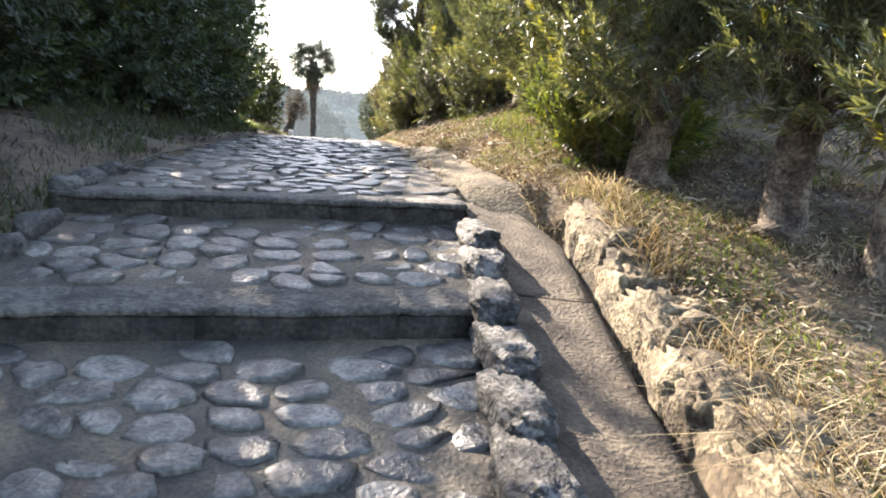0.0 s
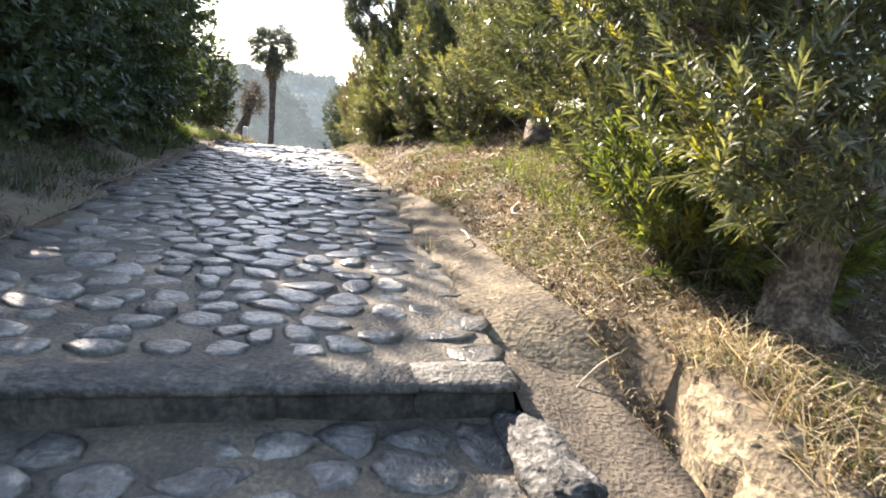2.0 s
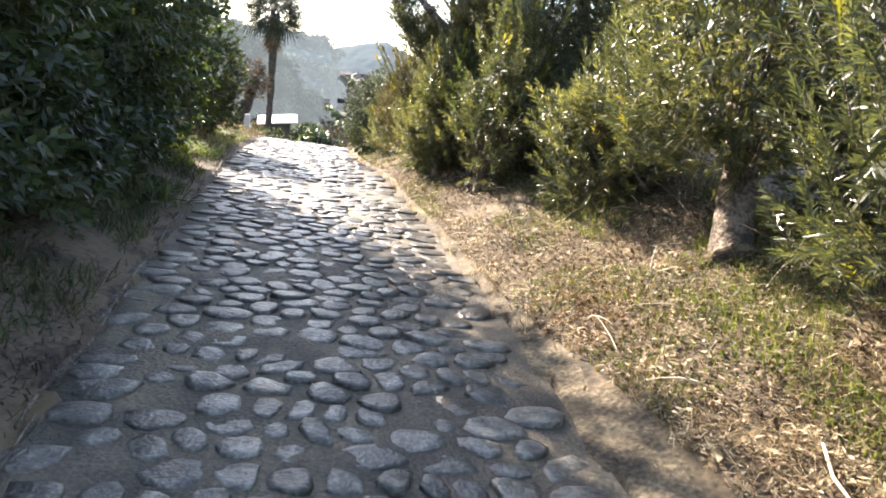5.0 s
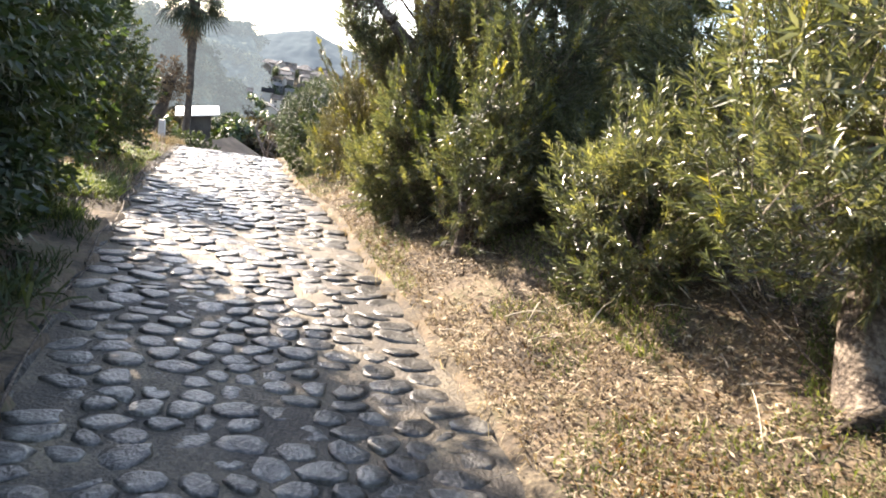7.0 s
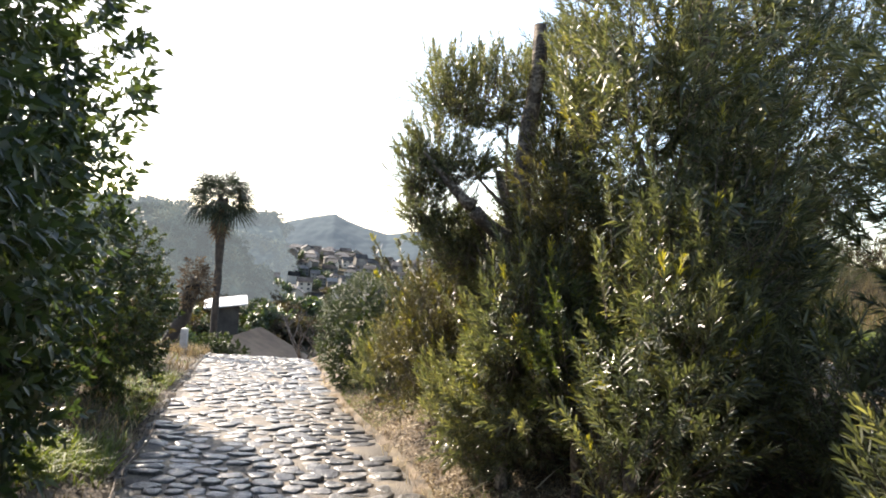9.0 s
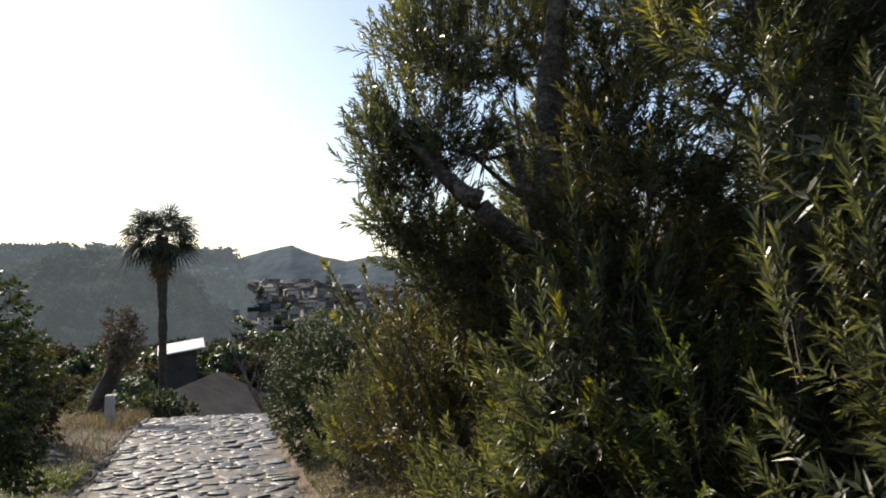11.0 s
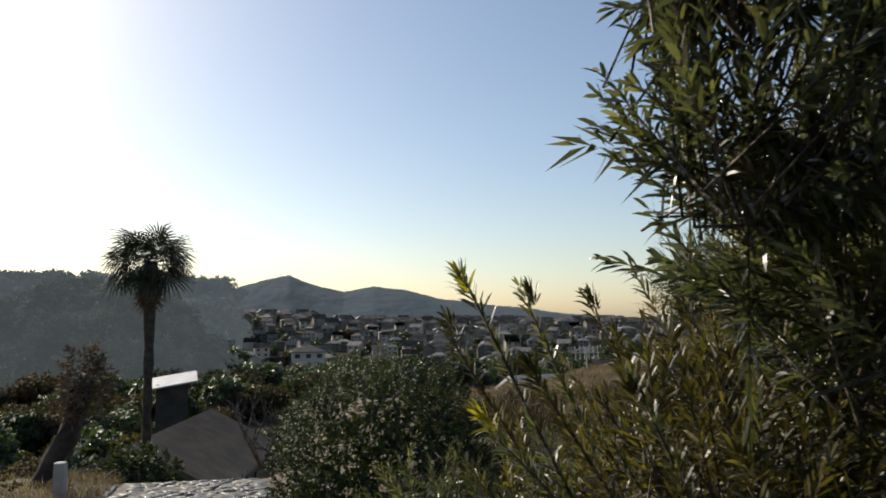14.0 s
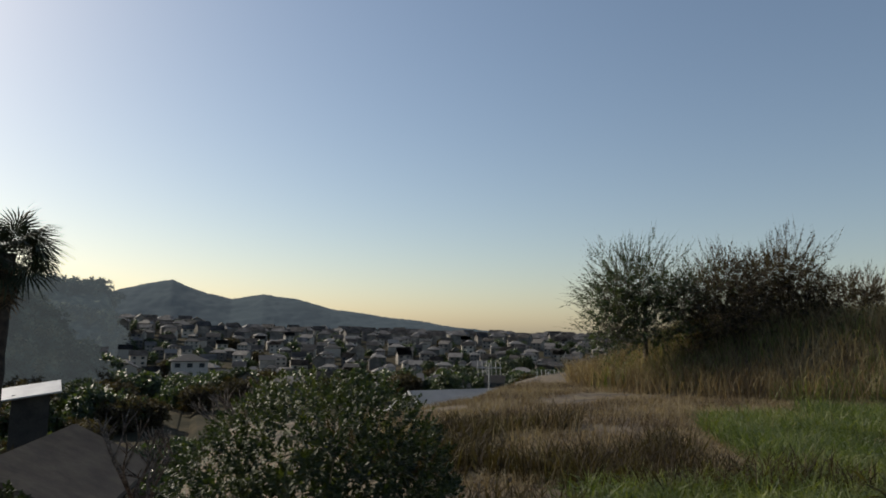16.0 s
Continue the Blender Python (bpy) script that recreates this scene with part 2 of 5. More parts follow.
def stems(base, dirs, length, r=.003):
    d = unit(dirs)
    s = unit(np.cross(d, rng.normal(size=d.shape)))
    u = np.cross(d, s)
    ring = [s * r, (-.5 * s + .87 * u) * r, (-.5 * s - .87 * u) * r]
    b = base - d * length * .6
    v = np.stack([b + q for q in ring] + [base + d * length * .8 + q * .4 for q in ring], axis=1).reshape(-1, 3)
    i = np.arange(len(base))[:, None] * 6
    f = (i + np.array([0, 1, 4, 3])).tolist() + (i + np.array([1, 2, 5, 4])).tolist() + (i + np.array([2, 0, 3, 5])).tolist()
    return v, f

def shell(c, r, n, seed, inner=.5, lump=.3, top=.5, floor=None):
    """Points and outward ways in the rind of a lumpy ellipsoid."""
    u = unit(rng.normal(size=(n, 3)))
    lum = np.array([noise.noise(Vector(q) * 1.9 + Vector((seed * 3.7, 0, 0))) + .5 * noise.noise(Vector(q) * 4.3 + Vector((0, seed * 2.1, 0))) for q in u.tolist()])
    s = (1 + lump * lum) * (1 - (1 - inner) * rng.uniform(0, 1, n) ** 2.2)
    p = np.array(c) + u * np.array(r) * s[:, None]
    w = unit(u / np.array(r)) + np.array([0, 0, top]) + .35 * rng.normal(size=(n, 3))
    if floor is not None:
        keep = p[:, 2] > floor
        p, w = p[keep], w[keep]
    return p, unit(w)

# ---- ground shape ----
def ramp(pairs, x):
    return np.interp(x, [p[0] for p in pairs], [p[1] for p in pairs])

LEFT = [(-3, .1), (5, -.9), (6.5, -1.09), (8.5, -1.33), (10, -1.58), (12, -1.92), (13.4, -2.13), (15.5, -2.5), (18.3, -2.95), (21.3, -3.34), (24.6, -3.82), (30, -4.6)]
RIGHT = [(-3, 1.6), (5, 1.17), (6.4, 1.04), (8.2, .66), (9.5, .47), (10.8, .28), (12.1, .05), (13.6, -.24), (15, -.45), (17.6, -1.0), (19.8, -1.35), (22.4, -1.6), (24, -1.8), (30, -2.4)]
LINE = [(-3, .15), (4.85, 1.42), (6.05, 1.78), (6.8, 1.92), (7.2, 1.965), (8, 2.01), (9.5, 2.09), (12, 2.13), (14, 2.14), (16, 2.12), (19.6, 1.93), (21.4, 1.88), (24.5, 1.53), (30, .3)]

def smooth(a, b, x):
    s = np.clip((x - a) / (b - a), 0, 1)
    return s * s * (3 - 2 * s)

def step1(x, y):
    return y - (4.80 + .235 * x)

def step2(x, y):
    return y - (5.97 + .23 * x)

def bed_z(x, y):
    """Top of the path's mortar, with its two steps."""
    low = 1.385 + .165 * step1(x, y)
    mid = 1.505 + .205 * step1(x, y)
    w = smooth(6.3, 7.4, y)
    top = (1.855 + .078 * step2(x, y)) * (1 - w) + ramp(LINE, y) * w
    return np.where(step1(x, y) < 0, low, np.where(step2(x, y) < 0, mid, top))

def land_z(x, y):
    """Height of the ground anywhere."""
    base = ramp(LINE, y)
    l, r = ramp(LEFT, y), ramp(RIGHT, y)
    u, v = l - x, x - r
    far = smooth(15, 24, y)
    rise_l = (.04 + .28 * smooth(.0, 1.2, u) + .45 * smooth(1.2, 4, u)) * (1 - .6 * far)
    steep = ramp([(4, .08), (6.8, .1), (8.2, .23), (9.2, .38), (14, .5)], y)
    rise_r = np.where(v < .1, 0, steep * np.clip(v - .05, 0, 1.6) + .1 * np.clip(v - 1.6, 0, 2))
    gut = ramp([(-5, 1), (6.3, 1), (6.8, 0)], y)
    wallk = smooth(.66, .72, v)
    rise_g = np.where(v < .7, -.22, -.22 + wallk * (.34 + .06 * np.clip(v - .7, 0, 2)))
    rise_r = rise_r * (1 - gut) + rise_g * gut
    z = base + np.where(u > 0, rise_l, np.where(v > 0, rise_r, -.28))
    # terrace of the field on the right, with a mound
    terrace = 2.75 + .02 * (x - 2) - .012 * (y - 18)
    w = smooth(15.5, 19, y) * smooth(.3, 1.4, v)
    z = z * (1 - w) + terrace * w
    md = np.hypot((x - 12.2) / 5.8, (y - 27.5) / 5.4)
    z = z + 1.25 * (1 - smooth(.35, 1.0, md)) * smooth(5, 7, x)
    # the slope down to the valley and up to the town
    edge = ramp([(-60, 14), (-12, 20), (-5, 25.5), (-1, 24.5), (1, 24), (4, 26.5), (7, 31), (14, 38), (40, 40), (90, 30)], x)
    out = np.clip(y - edge, 0, None)
    z = z - 7.0 * smooth(0, 16, out) - 8.5 * smooth(14, 80, out)
    dist = np.hypot(x, y)
    z = z + smooth(215, 430, dist) * np.clip(16.5 - .03 * x, 6, 20) * smooth(-190, -70, x + .0 * y)
    z = z * (1 - smooth(700, 1500, dist)) + (-14) * smooth(700, 1500, dist)
    return z

def land(x, y):
    return float(land_z(np.array([float(x)]), np.array([float(y)]))[0])

def bed(x, y):
    return float(bed_z(np.array([float(x)]), np.array([float(y)]))[0])

def spread_axis(lo, hi, step, far):
    mid = list(np.arange(lo, hi + step, step))
    a, s, left = lo, step, []
    while a > -far:
        s *= 1.11
        a -= s
        left.append(a)
    b, s, right = mid[-1], step, []
    while b < far:
        s *= 1.11
        b += s
        right.append(b)
    return np.array(left[::-1] + mid + right)

gx, gy = spread_axis(-5, 6, .11, 3500), spread_axis(-3, 27, .11, 3500)
X, Y = np.meshgrid(gx, gy)
Z = land_z(X, Y)
near = (np.abs(X) < 12) & (Y > -6) & (Y < 40)
rough = np.zeros_like(Z)
for i, j in zip(*np.nonzero(near)):
    rough[i, j] = noise.noise(Vector((X[i, j] * 1.6, Y[i, j] * 1.6, 0))) * .035 + noise.noise(Vector((X[i, j] * 6, Y[i, j] * 6, 3))) * .018
inside = (X > ramp(LEFT, Y) - .05) & (X < ramp(RIGHT, Y) + .75) & (Y < 27)
Z = Z + np.where(inside, 0, rough)
nx, ny = len(gx), len(gy)
q = (np.arange(ny - 1)[:, None] * nx + np.arange(nx - 1)[None]).reshape(-1, 1)
faces = q + np.array([0, 1, nx + 1, nx])
cy, cx = Y[:-1, :-1].reshape(-1), X[:-1, :-1].reshape(-1)
land_idx = ((cy > 33) | (np.abs(cx) > 22)).astype(np.int32)
cv_ = cx - ramp(RIGHT, cy) + .12 * np.sin(cy * 7) * np.sin(cy * 2.3)
land_idx[(cv_ > -.15) & (cv_ < ramp([(5, .8), (7.5, .38), (10, .1), (13, .02)], cy)) & (cy > 5.5) & (cy < 17)] = 2
ground = tagged(new("ground", mesh("ground", np.stack([X, Y, Z], -1).reshape(-1, 3), faces, [M_SOIL, M_LAND, M_SAND], True, land_idx)), "bare brown soil with leaf litter, falling to a valley", "ground", kind="structure")

# ---- cobbled path ----
pave = empty("pavement", "grey cobblestone path set in mortar with two low steps", "path", kind="structure")

def strip(y0, y1, dy, nxs=22):
    ys = np.arange(y0, y1 + dy, dy)
    s = np.linspace(0, 1, nxs)
    P, Q = np.meshgrid(s, ys)
    xs = ramp(LEFT, Q) - .06 + P * (ramp(RIGHT, Q) - ramp(LEFT, Q) + .12)
    return xs, Q

def bed_piece(cond, y0, y1, height):
    xs, ys = strip(y0, y1, .05)
    zs = height(xs, ys)
    for i in range(xs.shape[0]):
        for j in range(xs.shape[1]):
            zs[i, j] += .012 * noise.noise(Vector((xs[i, j] * 2, ys[i, j] * 2, 0))) + .006 * noise.noise(Vector((xs[i, j] * 9, ys[i, j] * 9, 0)))
    n = xs.shape[1]
    qd = (np.arange(xs.shape[0] - 1)[:, None] * n + np.arange(n - 1)[None]).reshape(-1, 1) + np.array([0, 1, n + 1, n])
    keep = cond(xs, ys)[:-1, :-1].reshape(-1)
    return np.stack([xs, ys, zs], -1).reshape(-1, 3), qd[keep]

part("mortar", mesh("mortar", *bed_piece(lambda x, y: step1(x, y) < 0.1, -3, 5.6, lambda x, y: 1.385 + .165 * step1(x, y)), M_BED, True), pave, "worn dark mortar between the stones")
part("mortar", mesh("mortar", *bed_piece(lambda x, y: (step1(x, y) > 0.16) & (step2(x, y) < 0.1), 4.3, 6.9, lambda x, y: 1.505 + .205 * step1(x, y)), M_BED, True), pave)
part("mortar", mesh("mortar", *bed_piece(lambda x, y: step2(x, y) > 0.12, 5.4, 29, lambda x, y: (1.855 + .078 * step2(x, y)) * (1 - smooth(6.3, 7.4, y)) + ramp(LINE, y) * smooth(6.3, 7.4, y)), M_BED, True), pave)

def block(lx, ly, lz, jag=.012, seed=0, n=(6, 3, 3)):
    """A worn stone block, its top at z = 0."""
    bm = bmesh.new()
    bmesh.ops.create_cube(bm, size=1)
    bmesh.ops.subdivide_edges(bm, edges=bm.edges[:], cuts=3, use_grid_fill=True)
    for v in bm.verts:
        c = v.co.copy()
        k = sum(abs(abs(a) - .5) < .01 for a in c)
        shrink = {3: .05, 2: .025}.get(k, 0)
        w = Vector((c.x * lx, c.y * ly, (c.z - .5) * lz))
        w -= Vector((math.copysign(shrink * min(lx, .3), c.x), math.copysign(shrink * min(ly, .3), c.y), math.copysign(shrink * min(lz, .3), c.z))) if shrink else Vector()
        v.co = w + jag * Vector(noise.noise_vector(w * 7 + Vector((seed * 5.3, 0, 0))))
    v, f = [tuple(x.co) for x in bm.verts], [tuple(x.index for x in fc.verts) for fc in bm.faces]
    bm.free()
    return v, f

def kerb_row(front, joints, depth, ztop, slope):
    """Flat kerb slabs over a set-back riser, its damp and shade painted dark."""
    turn = Matrix.Rotation(math.atan(.23), 4, 'Z')
    for i, (a, b) in enumerate(zip(joints[:-1], joints[1:])):
        mx = (a + b) / 2
        me = mesh("kerb_stone", *block((b - a) * 1.07, depth, .034, .009, i * 3 + depth * 50), M_KERB, True)
        part("kerb_stone", me, pave, m=Matrix.Translation((mx, front(mx) + depth / 2, ztop + slope * depth / 2 + .012)) @ turn @ Matrix.Rotation(math.atan(slope), 4, 'X'))
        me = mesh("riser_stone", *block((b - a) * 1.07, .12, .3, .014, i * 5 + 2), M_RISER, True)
        part("riser_stone", me, pave, "dark stone riser with damp and shade painted into its colour", m=Matrix.Translation((mx, front(mx) + .075, ztop - .015)) @ turn)

kerb_row(lambda x: 4.80 + .235 * x, [-1.0, -.5, 0.0, .81, 1.2], .23, 1.505, .205)
kerb_row(lambda x: 5.97 + .23 * x, [-1.12, -.45, .3, .75, 1.1], .19, 1.855, .078)

def cell(c, near, gap, keep):
    """The plot of ground nearer to c than to its neighbours, less half a joint all round."""
    poly = [(c[0] + keep * math.cos(k * .7854), c[1] + keep * math.sin(k * .7854)) for k in range(8)]
    for q in near:
        dx, dy = (q[0] - c[0]) * .72, q[1] - c[1]
        ln = math.hypot(dx, dy)
        nx_, ny_, off = dx / ln, dy / ln, ln / 2 - gap / 2
        out = []
        for i, p0 in enumerate(poly):
            p1 = poly[i - 1]
            d0 = (p0[0] - c[0]) * .72 * nx_ + (p0[1] - c[1]) * ny_ - off
            d1 = (p1[0] - c[0]) * .72 * nx_ + (p1[1] - c[1]) * ny_ - off
            if (d0 < 0) != (d1 < 0):
                t = d1 / (d1 - d0)
                out.append((p1[0] + (p0[0] - p1[0]) * t, p1[1] + (p0[1] - p1[1]) * t))
            if d0 < 0:
                out.append(p0)
        poly = out
        if len(poly) < 3:
            return []
    return poly

def cobble(poly, high, r, sides=10):
    """A worn stone that fills its plot, with rounded shoulders, round its own middle."""
    mx, my = sum(p[0] for p in poly) / len(poly), sum(p[1] for p in poly) / len(poly)
    poly = [(a[0] * w + b[0] * (1 - w), a[1] * w + b[1] * (1 - w)) for a, b in zip(poly, poly[1:] + poly[:1]) for w in (.75, .25)]
    rim = []
    turn = r.uniform(0, 1)
    for k in range(sides):
        w = 2 * math.pi * k / sides + turn
        ux, uy = math.cos(w), math.sin(w)
        best = .02
        for a, b in zip(poly, poly[1:] + poly[:1]):
            ax, ay, bx, by = a[0] - mx, a[1] - my, b[0] - mx, b[1] - my
            ca, cb = ux * ay - uy * ax, ux * by - uy * bx
            if ca * cb <= 0 and ca != cb:
                t = ca / (ca - cb)
                d = (ax + (bx - ax) * t) * ux + (ay + (by - ay) * t) * uy
                best = max(best, d)
        best *= r.uniform(.92, 1.1)
        rim.append((best * ux, best * uy))
    tx, ty = r.uniform(-.09, .09), r.uniform(-.09, .09)
    v, f = [], []
    for sc, z in ((1.0, -.06), (1.0, high * .25), (.94, high * .85), (.68, high)):
        for px, py in rim:
            e = sc * (1 + (r.uniform(-.05, .05) if z > 0 else 0))
            v.append((px * e, py * e, z + (r.uniform(-.003, .003) + tx * px * e + ty * py * e if z > 0 else 0)))
    for i in range(3):
        for k in range(sides):
            f.append((i * sides + k, i * sides + (k + 1) % sides, (i + 1) * sides + (k + 1) % sides, (i + 1) * sides + k))
    f.append(tuple(range(3 * sides, 4 * sides)))
    return mx, my, v, f

rs = random.Random(11)
seeds, y = [], 1.5
while y < 26:
    zone = 0 if y < 4.75 else 1 if y < 6 else 2
    wx, wy = ((.21, .16), (.21, .145), (.18, .138))[zone]
    skew = .23 * (1 - min(1, max(0, (y - 6) / 3)))
    x = float(ramp(LEFT, y)) + rs.uniform(0, wx)
    while x < float(ramp(RIGHT, y)) - .05:
        seeds.append((x + rs.uniform(-.05, .05), y + skew * x + rs.uniform(-.05, .05), zone))
        x += wx * rs.uniform(.6, 1.6)
    y += wy
bins = collections.defaultdict(list)
for q in seeds:
    bins[math.floor(q[0] / .3), math.floor(q[1] / .3)].append(q)
count, rest = 0, []
for q in seeds:
    s1, s2 = step1(q[0], q[1]), step2(q[0], q[1])
    lim = float(ramp(RIGHT, q[1]))
    if -.07 < s1 < .28 or -.07 < s2 < .23 or q[0] > lim - .06 or q[0] < float(ramp(LEFT, q[1])) + .05 or rs.random() < .03:
        continue
    bx, by = math.floor(q[0] / .3), math.floor(q[1] / .3)
    near_ = [p for i in (-1, 0, 1) for j in (-1, 0, 1) for p in bins[bx + i, by + j] if p is not q]
    gap = rs.uniform(.006, .018) if q[2] < 2 else rs.uniform(.01, .032)
    poly = cell(q, near_, gap, .17)
    if len(poly) < 3:
        continue
    mx, my, v, f = cobble(poly, rs.uniform(.008, .02) if q[2] < 2 else rs.uniform(.006, .02), rs)
    slope = (bed(mx, my + .03) - bed(mx, my - .03)) / .06
    m = Matrix.Translation((mx, my, bed(mx, my) + rs.uniform(-.011, .004))) @ Matrix.Rotation(math.atan(slope), 4, 'X')
    if count < 300 and my > 4.3:
        part("stone", mesh("stone", v, f, M_STONE, True), pave, m=m)
        count += 1
    else:
        rest.append(([tuple(m @ Vector(p)) for p in v], f))
so = part("paving_stones", mesh("paving_stones", *join(rest), M_STONE, True), pave)
tagged(so, "smaller grey cobblestones farther up the path", kind="stuff")

def rock(name, at, size, material, parent, seed, rot=0.0, fine=3):
    bm = bmesh.new()
    bmesh.ops.create_icosphere(bm, subdivisions=fine, radius=1)
    for v in bm.verts:
        c = v.co.copy()
        wall_like = material is M_WALL
        c = Vector([math.copysign(abs(a) ** (.55 if wall_like else .62), a) for a in c])
        o = Vector((seed * 4.1, 0, 0))
        if wall_like:
            c *= .92 + .16 * noise.noise(c * 1.3 + o) + .1 * noise.noise(c * 2.9 + o) - .24 * abs(noise.noise(c * 3.6 + o)) + .1 * noise.noise(c * 8 + o) + .05 * noise.noise(c * 17 + o)
        else:
            c *= 1 + .22 * noise.noise(c * 1.5 + o) + .16 * noise.noise(c * 3.3 + o) + .15 * noise.noise(c * 7 + o) + .05 * noise.noise(c * 15 + o)
        v.co = Vector((c.x * size[0], c.y * size[1], c.z * size[2]))
    me = mesh(name, [tuple(v.co) for v in bm.verts], [tuple(v.index for v in f.verts) for f in bm.faces], material, True)
    bm.free()
    return part(name, me, parent, m=Matrix.Translation(at) @ Matrix.Rotation(rot, 4, 'Z'))

# edging on both sides and the gutter
edge_r = empty("edging", "rough grey lava-stone edging beside the steps", "edging", kind="structure")
yy, i = 2.0, 0
while yy < 6.15:
    ln = .17 + .11 * rs.random()
    r0 = float(ramp(RIGHT, yy + ln))
    rock("edge_stone", (r0 + .09, yy + ln, max(bed(r0 - .05, yy + ln), float(ramp([(0, .62), (4.85, 1.47), (6.05, 1.76)], yy + ln))) - .035), (.1, ln * 1.3, .085), M_ROCK, edge_r, i, rs.uniform(0, .25), 4)
    yy += 1.84 * ln
    i += 1
edge_l = empty("edging", "low dark stone edging half buried in soil", "edging", kind="structure")
yy = 2.4
while yy < 24:
    ln = rs.uniform(.1, .2) if yy < 9 else rs.uniform(.15, .3)
    l0 = float(ramp(LEFT, yy + ln))
    rock("edge_stone", (l0 - .06, yy + ln, bed(l0 + .05, yy + ln) - (.0 if yy < 6.5 else .025)), (.07 if yy < 6.5 else .04, ln, .085 if yy < 6.5 else .05), M_KERB, edge_l, i, .12, 2)
    yy += 2 * ln + .02
    i += 1
gutter = empty("gutter", "cracked tan concrete gutter beside the path", "gutter", kind="structure")
for i, (a, b) in enumerate([(1.4, 2.9), (2.9, 4.15), (4.15, 5.35), (5.362, 6.45), (6.45, 7.2)]):
    v, f = [], []
    ysx = np.linspace(a, b, 14)
    for yk in ysx:
        r0 = float(ramp(RIGHT, yk)) + .08
        w = .51 if yk < 6 else .51 - .24 * (yk - 6)
        zb = float(ramp([(0, .62), (4.85, 1.47), (6.05, 1.76), (6.8, 1.91), (8, 2.03)], yk))
        for s in np.linspace(0, 1, 7):
            v.append((r0 + w * s, yk, zb - .02 - .05 * s + .012 * noise.noise(Vector((s * 3, yk * 4, 0))) - .02 * math.sin(math.pi * s)))
        v.append((r0 + w, yk, zb - .3))
    f = [(k * 8 + j, k * 8 + j + 1, k * 8 + 9 + j, k * 8 + 8 + j) for k in range(13) for j in range(7)]
    part("slab", mesh("slab", v, f, M_GUTTER, True), gutter)
rwall = empty("retaining_wall", "low sandy rock wall along the gutter", "wall", kind="structure")
yy, i = 1.6, 40
while yy < 6.1:
    ln = rs.uniform(.1, .24)
    r0 = float(ramp(RIGHT, yy + ln)) + .8
    zb = float(ramp(LINE, yy + ln))
    rock("stone", (r0 + rs.uniform(-.02, .03), yy + ln, zb - .07 + rs.uniform(-.03, .03)), (.17, ln * 1.7, .24 + rs.uniform(-.03, .02)), M_WALL, rwall, i, rs.uniform(-.05, .3), 4)
    yy += 1.25 * ln
    i += 1

